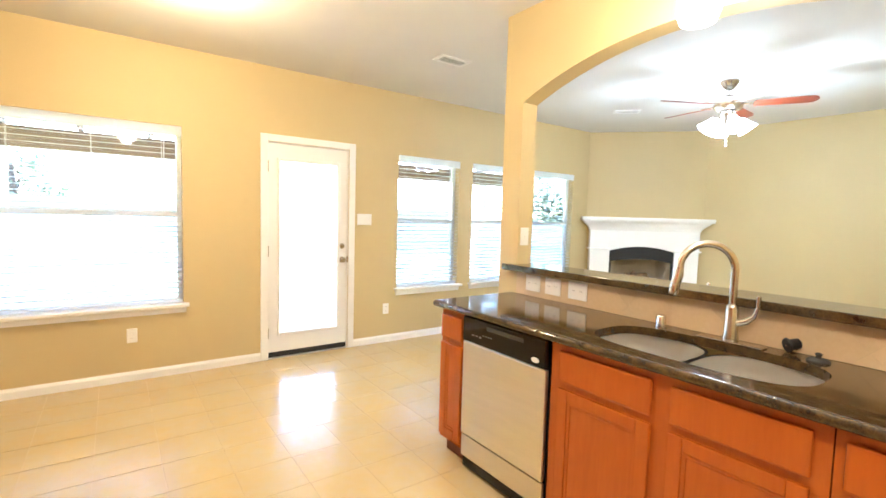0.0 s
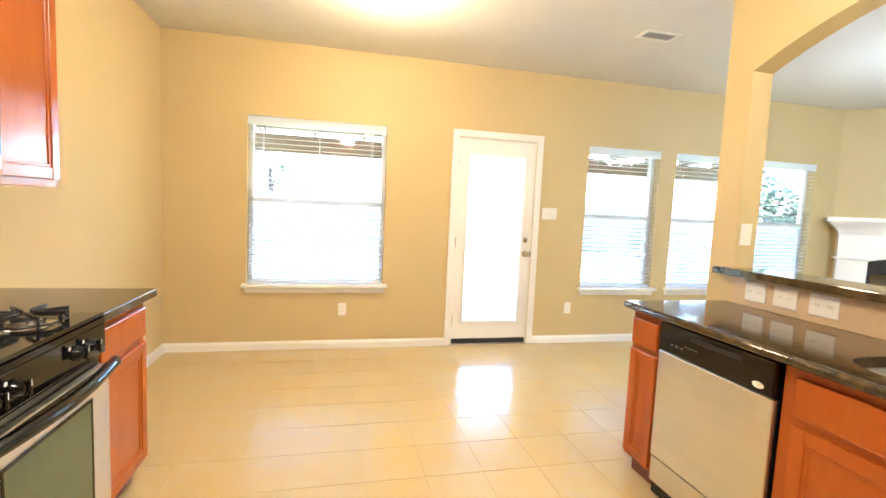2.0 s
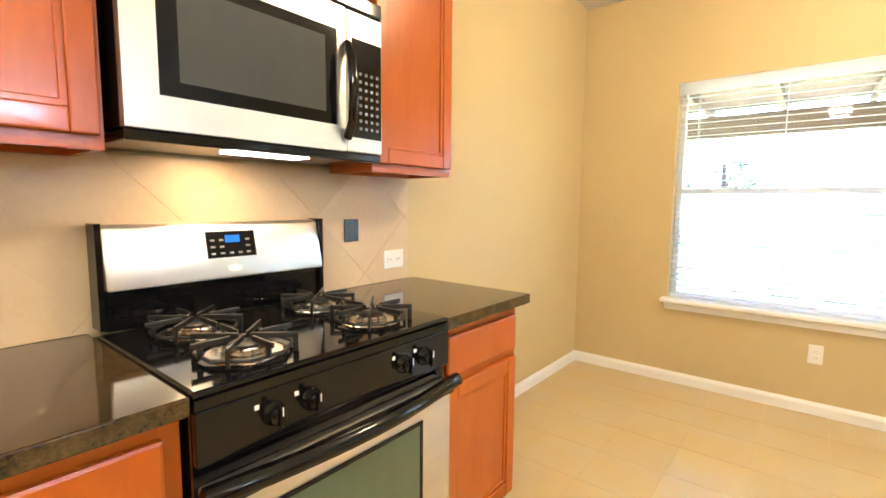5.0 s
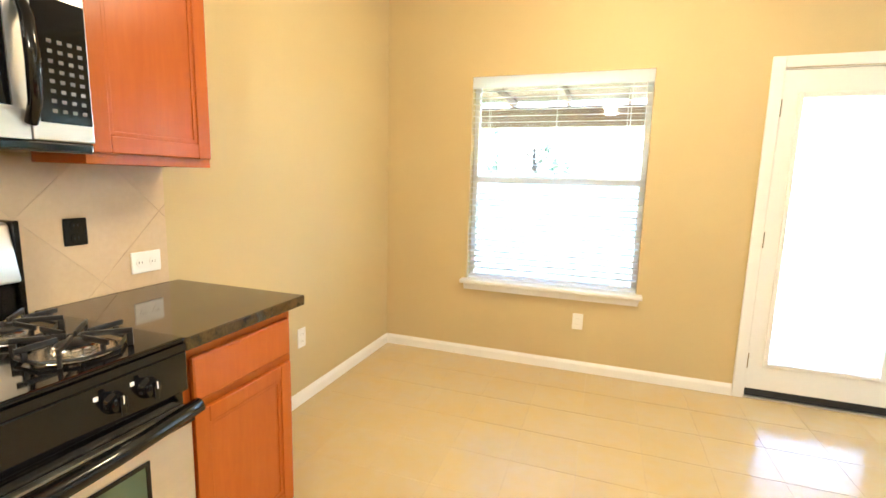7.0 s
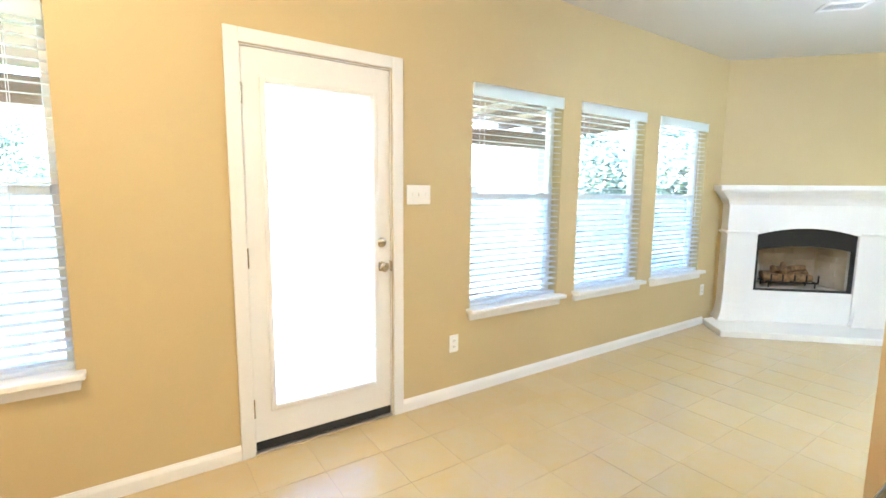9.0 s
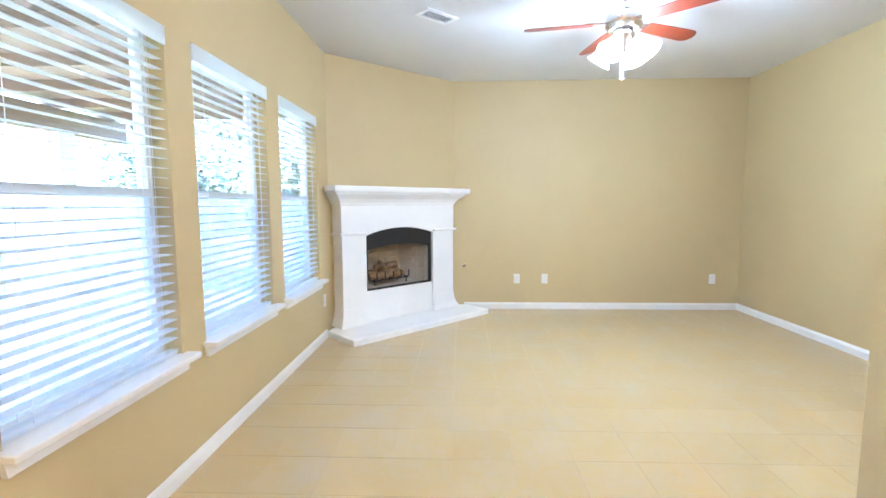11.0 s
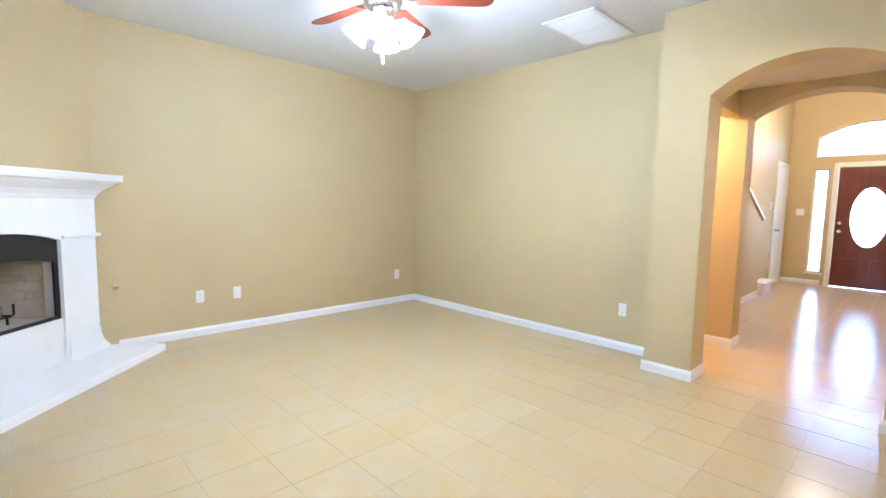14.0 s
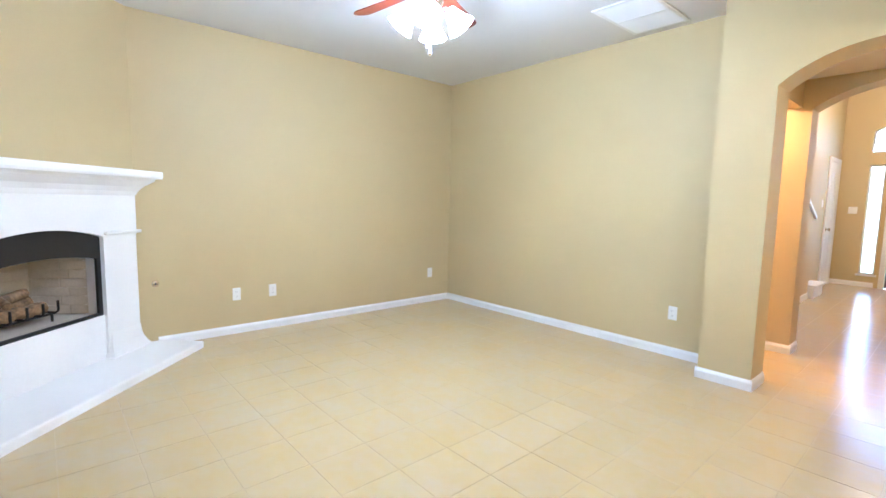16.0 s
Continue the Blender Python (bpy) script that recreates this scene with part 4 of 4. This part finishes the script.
part("frieze", bm, STONE, fp)
for a, b in ((-FW / 2 - 0.03, OX0), (OX1, FW / 2 + 0.03)):
    part("neck_moulding", block(a, b, -FDP - 0.03, 0.0, 0.975, 1.0, 0.008), STONE, fp)
part("mantel", crown([(0.005, 1.265), (0.012, 1.28), (0.02, 1.30), (0.045, 1.335), (0.082, 1.365), (0.10, 1.38), (0.108, 1.40), (0.14, 1.402), (0.145, 1.42), (0.145, 1.455), (0.14, 1.46)], FW, FDP), STONE, fp, "moulded white mantel shelf")
for a, b in ((-FW / 2, -FW / 2 + 0.245), (FW / 2 - 0.29, FW / 2)):
    flare = part("plinth", crown([(0.050, 0.06), (0.048, 0.075), (0.030, 0.105), (0.016, 0.14), (0.008, 0.18), (0.003, 0.24)], b - a, FDP), STONE, fp, "flared plinth")
    flare.location = ((a + b) / 2, 0, 0)
bm = bmesh.new()
outline = [(-0.918, -0.61), (0.915, -0.60), (0.912, -0.262), (0.66, 0.0), (-0.70, 0.0), (-0.918, -0.148)]
lo, hi = [bm.verts.new((x, y, 0.0)) for x, y in outline], [bm.verts.new((x, y, 0.0595)) for x, y in outline]
bm.faces.new(lo), bm.faces.new(hi)
for k in range(len(outline)):
    j = (k + 1) % len(outline)
    bm.faces.new((lo[k], lo[j], hi[j], hi[k]))
bmesh.ops.recalc_face_normals(bm, faces=bm.faces)
bmesh.ops.bevel(bm, geom=[e for e in bm.edges if min(v.co.z for v in e.verts) > 0.05], offset=0.012, segments=2, affect="EDGES", profile=0.5)
part("hearth", bm, STONE, fp, "white stone hearth slab")
# firebox
part("hood", arch_header(bmesh.new(), "y", -FDP + 0.03, -FDP + 0.05, OX0, OX1, 0.80, 0.85, 1.06), SOOT, fp, "black metal smoke hood")
bm = bmesh.new()
box(bm, OX0, OX0 + 0.035, -FDP + 0.03, -FDP + 0.05, OZ0, 0.83)
box(bm, OX1 - 0.035, OX1, -FDP + 0.03, -FDP + 0.05, OZ0, 0.83)
box(bm, OX0 + 0.035, OX1 - 0.035, -FDP + 0.03, -FDP + 0.05, OZ0, OZ0 + 0.022)
part("firebox_frame", bm, SOOT, fp, "black metal firebox frame")
bm = block(OX0 - 0.005, OX1 + 0.005, -FDP + 0.051, 0.36, OZ0 - 0.03, OZ0 + 0.004)
for outline in ([(OX0 - 0.03, -0.119), (OX0 + 0.085, 0.345), (OX0 + 0.06, 0.36), (OX0 - 0.05, -0.119)], [(OX1 + 0.05, -0.119), (OX1 - 0.06, 0.36), (OX1 - 0.085, 0.345), (OX1 + 0.03, -0.119)], [(OX0 + 0.05, 0.345), (OX1 - 0.05, 0.345), (OX1 - 0.05, 0.36), (OX0 + 0.05, 0.36)]):
    lo, hi = [bm.verts.new((x, y, OZ0 + 0.0045)) for x, y in outline], [bm.verts.new((x, y, 1.05)) for x, y in outline]
    bm.faces.new(lo), bm.faces.new(hi)
    for k in range(4):
        bm.faces.new((lo[k], lo[(k + 1) % 4], hi[(k + 1) % 4], hi[k]))
bmesh.ops.recalc_face_normals(bm, faces=bm.faces)
fire = part("firebox", bm, FIREBRICK, fp, "buff firebrick lining")
part("firebox_shell", block(OX0 - 0.06, OX1 + 0.06, -0.119, 0.37, 1.051, 1.08), SOOT, fp)
brick = mesh_of("firebrick", block(-0.098, 0.098, -0.006, 0.006, -0.031, 0.031, 0.002), FIREBRICK)
for row in range(9):
    z = OZ0 + 0.04 + 0.066 * row
    for k in range(3):
        b = new("firebrick", brick)
        b.parent = fire
        b.matrix_local = pose(-0.03 - 0.2 + 0.2 * k + (0.05 if row % 2 else -0.05), 0.343, z)
    for s in (-1, 1):
        for k in range(2):
            b = new("firebrick", brick)
            b.parent = fire
            q = 0.30 + 0.43 * k + (0.06 if row % 2 else -0.06)
            b.matrix_local = pose((OX1 + 0.03 - 0.115 * q if s > 0 else OX0 - 0.03 + 0.115 * q), -0.119 + 0.464 * q, z, 0, 0, 104 if s > 0 else 76)
logs = thing("gas_log_set", FPM @ pose(FC, 0.02, OZ0 + 0.004), "brown ceramic gas logs in black iron grate", "gas logs")
rng = random.Random(4)
for a, b, r in (((-0.25, 0.17, 0.12), (0.20, 0.20, 0.13), 0.042), ((-0.27, 0.07, 0.10), (0.18, 0.05, 0.10), 0.045), ((-0.18, 0.10, 0.19), (0.16, 0.17, 0.20), 0.034), ((-0.10, 0.02, 0.17), (-0.02, 0.22, 0.23), 0.028)):
    pts = [Vector(a).lerp(Vector(b), k / 7) + Vector((0, rng.uniform(-0.008, 0.008), rng.uniform(-0.008, 0.008))) for k in range(8)]
    part("log", tube(pts, [r * rng.uniform(0.85, 1.1) for _ in pts], 12), LOG, logs, "", True)
for k in range(5):
    x = -0.24 + 0.11 * k
    part("grate_bar", tube([(x, 0.22, 0.065), (x, -0.01, 0.065), (x, -0.03, 0.08), (x, -0.03, 0.15)], 0.008, 8), SOOT, logs)
for y in (0.02, 0.19):
    part("grate_rail", rod(bmesh.new(), (-0.27, y, 0.056), (0.23, y, 0.056), 0.008, sides=8), SOOT, logs)
for x in (-0.24, 0.20):
    for y in (0.02, 0.19):
        part("grate_foot", rod(bmesh.new(), (x, y, 0.0005), (x, y, 0.05), 0.008, sides=8), SOOT, logs)

# ceiling fan
fan = thing("ceiling_fan", pose(FAN[0], FAN[1], H), "five-blade ceiling fan with cherry blades and lit shades", "ceiling fan")
part("canopy", lathe([(0.018, -0.078), (0.034, -0.07), (0.06, -0.042), (0.076, -0.018), (0.08, -0.001)], 32), CHROME, fan, "", True)
part("downrod", rod(bmesh.new(), (0, 0, -0.125), (0, 0, -0.076), 0.011), CHROME, fan)
part("motor_housing", lathe([(0.05, -0.275), (0.10, -0.265), (0.118, -0.24), (0.122, -0.232), (0.122, -0.175), (0.118, -0.168), (0.10, -0.148), (0.05, -0.128), (0.02, -0.12)], 40), CHROME, fan, "satin nickel motor housing", True)
for k in range(5):
    a = 8.0 + 72 * k
    arm = part("blade_arm", prism([(0.105, -0.012), (0.105, 0.012), (0.20, 0.03), (0.25, 0.03), (0.25, -0.03), (0.20, -0.03)], -0.004, 0.004), CHROME, fan)
    arm.matrix_local = pose(0, 0, -0.208, 0, 0, a) @ pose(0, 0, 0, 90 - 12)
    outline = [(0.20, -0.052), (0.58, -0.068)] + [(0.60 + 0.07 * math.sin(q), -0.068 * math.cos(q)) for q in [math.pi * i / 8 for i in range(1, 8)]] + [(0.58, 0.068), (0.20, 0.052)]
    bl = part("blade", prism(outline, -0.010, -0.0045), BLADE, fan, "cherry wood blade")
    bl.matrix_local = pose(0, 0, -0.208, 0, 0, a) @ pose(0, 0, 0, 90 - 12)
part("light_fitter", lathe([(0.025, -0.415), (0.05, -0.40), (0.06, -0.35), (0.075, -0.30), (0.06, -0.276)], 32), CHROME, fan, "", True)
part("finial", lathe([(0.004, -0.60), (0.012, -0.59), (0.006, -0.575), (0.005, -0.50), (0.018, -0.44), (0.02, -0.416)], 20), CHROME, fan, "", True)
for k in range(4):
    tilt = pose(0, 0, -0.40, 0, 0, 45 + 90 * k) @ pose(0.05, 0, 0, 0, 128)
    arm = part("lamp_arm", tube([(0.045, 0, -0.35), (0.09, 0, -0.335), (0.115, 0, -0.35)], 0.009, 10), CHROME, fan, "", True)
    arm.matrix_local = pose(0, 0, 0, 0, 0, 45 + 90 * k)
    bm = lathe([(0.020, 0.0), (0.034, -0.006), (0.046, -0.045), (0.068, -0.095), (0.086, -0.125), (0.083, -0.126), (0.063, -0.095), (0.042, -0.045)], 28)
    sh = part("shade", bm, SHADE, fan, "lit frosted glass bell shade", True)
    sh.matrix_local = pose(0, 0, 0, 0, 0, 45 + 90 * k) @ pose(0.105, 0, -0.345, 0, -38)
    sh.visible_shadow = False
for x, y in ((0.02, 0.01), (-0.02, 0.015)):
    part("pull_chain", tube([(x, y, -0.41), (x, y, -0.56)], 0.0016, 6), CHROME, fan)


def vent(x, y, w, d, slats, turn, label):
    ob = thing("ceiling_vent", pose(x, y, H, 0, 0, turn), label, "vent", "ceiling vents")
    bm = bmesh.new()
    t = 0.03
    for a, b, c, e in ((-w / 2, -w / 2 + t, -d / 2, d / 2), (w / 2 - t, w / 2, -d / 2, d / 2), (-w / 2 + t, w / 2 - t, -d / 2, -d / 2 + t), (-w / 2 + t, w / 2 - t, d / 2 - t, d / 2)):
        box(bm, a, b, c, e, -0.012, -0.001, 0.003)
    part("frame", bm, TRIM, ob)
    part("backing", block(-w / 2 + t, w / 2 - t, -d / 2 + t, d / 2 - t, -0.003, -0.0012), CEIL if slats > 12 else IRON, ob)
    sm = mesh_of("slat", block(-w / 2 + t, w / 2 - t, -0.009, 0.009, -0.001, 0.001), TRIM)
    for k in range(slats):
        s = new("slat", sm)
        s.parent = ob
        s.matrix_local = pose(0, -d / 2 + t + (d - 2 * t) * (k + 0.5) / slats, -0.010, 30)
    return ob


vent(4.49, 5.48, 0.30, 0.16, 6, 0, "white ceiling air register with dark slots")
vent(7.17, 5.56, 0.30, 0.16, 6, -48, "white ceiling air register with dark slots")
grille = vent(6.42, 2.50, 0.45, 0.68, 26, 0, "large white return air grille in ceiling")
part("divider", block(-0.195, 0.195, -0.01, 0.01, -0.016, -0.0125), TRIM, grille)

# ---- foyer ----
fd = tagged(new("door_2"), "mahogany front door with oval frosted glass, closed", "door", kind="structure")
fd.matrix_world = pose(5.015, FY, 0, 0, 0, 180)
bm = bmesh.new()
n, cx, cz, rx, rz = 40, 0.0, 1.19, 0.245, 0.50
rows = []
for k in range(n):
    a = 2 * math.pi * k / n
    c, s = math.cos(a), math.sin(a)
    t = min((0.425 / abs(c)) if abs(c) > 1e-6 else 1e9, ((2.03 - cz) if s > 0 else (cz - 0.01)) / abs(s) if abs(s) > 1e-6 else 1e9)
    ox, oz = t * c, cz + t * s
    rows.append([bm.verts.new(p) for p in ((rx * c, 0.02, cz + rz * s), (ox, 0.02, oz), (ox, 0.06, oz), (rx * c, 0.06, cz + rz * s))])
for k in range(n):
    p, q = rows[k], rows[(k + 1) % n]
    for i in range(4):
        j = (i + 1) % 4
        bm.faces.new((p[i], p[j], q[j], q[i]))
for px, pz in ((-0.425, 0.01), (0.425, 0.01), (-0.425, 2.03), (0.425, 2.03)):
    best = min(range(n), key=lambda k: (rows[k][1].co.x - px) ** 2 + (rows[k][1].co.z - pz) ** 2)
    for i in (1, 2):
        rows[best][i].co.x, rows[best][i].co.z = px, pz
bmesh.ops.recalc_face_normals(bm, faces=bm.faces)
part("door_panel", bm, DOORWOOD, fd)
oval = [(rx * math.cos(2 * math.pi * k / n), cz + rz * math.sin(2 * math.pi * k / n)) for k in range(n)]
part("oval_glass", prism(oval, 0.036, 0.044), FROST, fd, "bright frosted oval glass")
ring = [((rx + 0.004) * math.cos(2 * math.pi * k / n), 0.018, cz + (rz + 0.004) * math.sin(2 * math.pi * k / n)) for k in range(n + 1)]
part("oval_moulding", tube(ring, 0.014, 8), DOORWOOD, fd, "", True)
for x in (-0.21, 0.21):
    part("lower_panel", block(x - 0.15, x + 0.15, 0.010, 0.0195, 0.18, 0.50, 0.008), DOORWOOD, fd)
    part("upper_bead", block(x - 0.12, x + 0.12, 0.012, 0.0195, 1.86, 1.885, 0.004), DOORWOOD, fd)
knob_at(fd, -0.365, 0.95, 0.02)
knob_at(fd, -0.365, 1.09, 0.02, False)
bm = bmesh.new()
for a, b, c, d in ((-0.50, -0.43, 0.0, 2.11), (0.43, 0.50, 0.0, 2.11), (-0.43, 0.43, 2.042, 2.11)):
    box(bm, a, b, -0.02, -0.001, c, d, 0.004)
part("casing", bm, TRIM, fd, "white door casing")


def fixed_light(name, opening, label):
    x0, x1, z0, z1 = opening
    ob = tagged(new(name), label, "window", kind="structure")
    ob.matrix_world = pose((x0 + x1) / 2, FY, z0, 0, 0, 180)
    w, h = x1 - x0, z1 - z0
    bm = bmesh.new()
    t = 0.025
    for a, b, c, d in ((-w / 2, -w / 2 + t, 0, h), (w / 2 - t, w / 2, 0, h), (-w / 2 + t, w / 2 - t, 0, t), (-w / 2 + t, w / 2 - t, h - t, h)):
        box(bm, a, b, 0.05, 0.11, c, d)
    part("window_frame", bm, TRIM, ob)
    pane = part("pane", block(-w / 2 + t, w / 2 - t, 0.078, 0.082, t, h - t), FROST, ob, "bright frosted glass")
    part("window_sill", block(-w / 2 - 0.03, w / 2 + 0.03, -0.03, -0.001, -0.03, 0.0, 0.004), TRIM, ob)
    return ob


fixed_light("window_5", SL1, "narrow frosted sidelight with white sill")
fixed_light("window_6", SL2, "narrow frosted sidelight with white sill")
tr = tagged(new("window_7"), "arched frosted transom over the front door", "window", kind="structure")
tr.matrix_world = pose((TR[0] + TR[1]) / 2, FY, TR[2], 0, 0, 180)
tw, tz, tc = TR[1] - TR[0], TR[3] - TR[2], 2.77 - TR[2]
rad = ((tw / 2) ** 2 + (tc - tz) ** 2) / (2 * (tc - tz))
curve = [(-tw / 2 + tw * k / 20, tc - rad + math.sqrt(rad * rad - (-tw / 2 + tw * k / 20) ** 2)) for k in range(21)]
part("pane", prism([(tw / 2, 0.0), (-tw / 2, 0.0)] + curve, 0.078, 0.082), FROST, tr, "bright frosted glass")
part("window_frame", tube([(x, 0.07, z - 0.012) for x, z in curve] + [(tw / 2 - 0.012, 0.07, 0.012), (-tw / 2 + 0.012, 0.07, 0.012), (-tw / 2 + 0.012, 0.07, tz)], 0.016, 8), TRIM, tr)
closet = tagged(new("door_3"), "white painted closet door, closed", "door", kind="structure")
closet.matrix_world = pose(FX, -3.72, 0, 0, 0, -90)
bm = block(-0.36, 0.36, -0.012, -0.001, 0.01, 2.03)
part("door_panel", bm, TRIM, closet)
for z0, z1 in ((0.2, 0.9), (1.05, 1.85)):
    for x in (-0.17, 0.17):
        part("raised_panel", block(x - 0.12, x + 0.12, -0.018, -0.0125, z0, z1, 0.004), TRIM, closet)
bm = bmesh.new()
for a, b, c, d in ((-0.43, -0.362, 0.0, 2.10), (0.362, 0.43, 0.0, 2.10), (-0.362, 0.362, 2.034, 2.10)):
    box(bm, a, b, -0.02, -0.001, c, d, 0.004)
part("casing", bm, TRIM, closet)
knob_at(closet, -0.30, 0.95, -0.012)
wall_plate(pose(FX, -3.05, 1.36, 0, 0, -90), "white light switch on foyer wall", "switch", rockers=1)
wall_plate(pose(5.925, FY, 1.265, 0, 0, 180), "white double switch plate beside sidelight", "switch", 0.118, 0.116, 2)
stair = thing("staircase", pose(FX, -2.12, 0), "enclosed staircase with sloped half wall, white cap and bottom step", "staircase")


def sloped(x0, x1, y0, y1, lo0, hi0, lo1, hi1):
    """A bar from y0 to y1 whose bottom and top heights change along it."""
    bm = bmesh.new()
    ends = [[bm.verts.new(p) for p in ((x0, y, lo), (x1, y, lo), (x1, y, hi), (x0, y, hi))] for y, lo, hi in ((y0, lo0, hi0), (y1, lo1, hi1))]
    for k in range(4):
        bm.faces.new((ends[0][k], ends[0][(k + 1) % 4], ends[1][(k + 1) % 4], ends[1][k]))
    bm.faces.new(ends[0][::-1]), bm.faces.new(ends[1])
    bmesh.ops.recalc_face_normals(bm, faces=bm.faces)
    return bm


part("half_wall", sloped(-0.09, -0.002, 0.0, 3.03, 0.0, 1.13, 0.0, 2.40), PAINT, stair, "tan painted sloped half wall")
part("cap", sloped(-0.115, -0.001, -0.02, 3.03, 1.131, 1.175, 2.401, 2.445), TRIM, stair, "white sloped cap")
part("baseboard", block(-0.104, -0.0905, 0.0, 3.03, 0.0, 0.088, 0.003), TRIM, stair)
part("step", block(-0.16, -0.002, -0.62, -0.021, 0.0, 0.165, 0.012), TRIM, stair, "white bullnose bottom step")
part("tread", block(-0.19, -0.002, -0.65, -0.021, 0.1655, 0.195, 0.01), TRIM, stair)

# ---- outdoors ----
structure("ground", block(-600, 600, -600, 600, -0.30, -0.20), GRASS, "green lawn reaching the horizon")
structure("pavement", block(0.3, 9.4, 6.85, 10.2, -0.20, -0.06), PATIO, "pale concrete patio slab")
roof = thing("patio_cover", pose(4.8, 6.85, 2.32), "brown wooden patio roof with rafters", "patio cover")
part("deck", block(-4.6, 4.8, 0.0, 3.2, 0.14, 0.18), ROOFWOOD, roof)
part("beam", block(-4.6, 4.8, 3.0, 3.14, -0.22, 0.04), ROOFWOOD, roof)
for k in range(13):
    part("rafter", block(-4.5 + 0.75 * k, -4.45 + 0.75 * k, 0.0, 3.2, 0.04, 0.139), ROOFWOOD, roof)
for x in (1.0, 5.6, 8.6):
    post = thing("patio_post", pose(x, 9.92, -0.06), "square masonry patio post", "post", "patio posts")
    part("shaft", block(-0.10, 0.10, -0.10, 0.10, 0.0, 2.159), PATIO, post)
    part("base", block(-0.20, 0.20, -0.20, 0.20, 0.0, 0.75, 0.01), FIREBRICK, post)
fence = thing("garden_fence", pose(4, 19, -0.20), "weathered wooden board fence", "fence")
board = mesh_of("board", block(-0.068, 0.068, -0.01, 0.01, 0.05, 1.85), FENCE)
for k in range(150):
    b = new("board", board)
    b.parent, b.location = fence, (-10.4 + 0.14 * k, 0, 0)
for z in (0.4, 1.5):
    part("rail", block(-10.5, 10.6, 0.011, 0.05, z, z + 0.09), FENCE, fence)

side = thing("garden_fence", pose(15.2, 14.0, -0.20, 0, 0, 90), "weathered wooden board fence", "fence")
for k in range(110):
    b = new("board", board)
    b.parent, b.location = side, (-8.0 + 0.14 * k, 0, 0)
for z in (0.4, 1.5):
    part("rail", block(-8.1, 7.5, 0.011, 0.05, z, z + 0.09), FENCE, side)


def tree(m, height, spread, seed, label, low=0.05):
    rng = random.Random(seed)
    ob = thing("tree", m, label, "tree", "garden trees")
    bm = tube([(0, 0, 0), (0.05, 0.02, height * 0.3), (0.0, 0.05, height * 0.65)], [0.16, 0.12, 0.07], 10)
    tips = []
    for k in range(14):
        a, z = rng.uniform(0, 2 * math.pi), height * rng.uniform(low, 0.65)
        tip = Vector((math.cos(a) * spread * rng.uniform(0.5, 0.9), math.sin(a) * spread * rng.uniform(0.5, 0.9), z + height * rng.uniform(0.1, 0.3)))
        tube([(0.02, 0.03, z), tip * 0.5 + Vector((0, 0, z * 0.5)), tip], [0.05, 0.035, 0.012], 6, bm)
        tips.append(tip)
    part("trunk", bm, BARK, ob, "", True)
    verts, faces = [], []
    for k in range(7500):
        c = rng.choice(tips) + Vector((rng.gauss(0, spread * 0.22), rng.gauss(0, spread * 0.22), rng.gauss(0, height * 0.09)))
        u = Vector((rng.uniform(-1, 1), rng.uniform(-1, 1), rng.uniform(-0.6, 0.6))).normalized()
        w = u.orthogonal().normalized()
        s = rng.uniform(0.05, 0.11)
        i = len(verts)
        verts += [c - u * s, c + w * s * 0.5, c + u * s, c - w * s * 0.5]
        faces.append((i, i + 1, i + 2, i + 3))
    me = bpy.data.meshes.new("crown")
    me.from_pydata([tuple(v) for v in verts], [], faces)
    me.materials.append(LEAF)
    crown_ob = new("crown", me)
    crown_ob.parent = ob
    return ob


tree(pose(-0.5, 22.5, -0.2), 4.5, 1.9, 7, "leafy green garden tree")
tree(pose(12.3, 10.4, -0.2), 3.6, 1.7, 11, "leafy green garden tree")
tree(pose(13.6, 9.0, -0.2), 3.8, 1.8, 12, "leafy green garden tree")
tree(pose(-6.0, 22.0, -0.2), 4.2, 1.8, 8, "leafy green garden tree")


# ---- floor tiles: a straight grid of square tiles ----
PITCH, JOINT, X0 = 0.306, 0.004, 2.332
tile_mesh = mesh_of("tile", block(-PITCH / 2 + JOINT / 2, PITCH / 2 - JOINT / 2, -PITCH / 2 + JOINT / 2, PITCH / 2 - JOINT / 2, -0.008, 0.0), TILE)
floor_ob = tagged(new("floor"), "glossy beige square ceramic floor tiles in a straight grid", "floor", kind="structure")
rest = bmesh.new()
near = 0


def on_floor(x, y):
    inside = (XW < x < 4.20 and 0.80 < y < YN) or (4.0 < x < XE and YS < y < YN) or (4.2 < x < 7.6 and 0.9 < y < 2.4) or (4.1 < x < FX + 0.1 and FY - 0.1 < y < 1.0)
    return inside


for i in range(-6, 24):
    for j in range(-30, 24):
        x, y = X0 + (i + 0.5) * PITCH, 4.815 + (j + 0.5) * PITCH
        if not on_floor(x, y) and not on_floor(x + 0.15, y + 0.15) and not on_floor(x - 0.15, y - 0.15) and not on_floor(x - 0.15, y + 0.15) and not on_floor(x + 0.15, y - 0.15):
            continue
        if 1.6 < x < 6.2 and 2.3 < y < 6.8 and near < 300:
            t = new("tile", tile_mesh)
            t.parent, t.location = floor_ob, (x, y, 0)
            near += 1
        else:
            g = PITCH / 2 - JOINT / 2
            box(rest, x - g, x + g, y - g, y + g, -0.008, 0.0)
tagged(part("tiles", rest, TILE, floor_ob), kind="stuff")
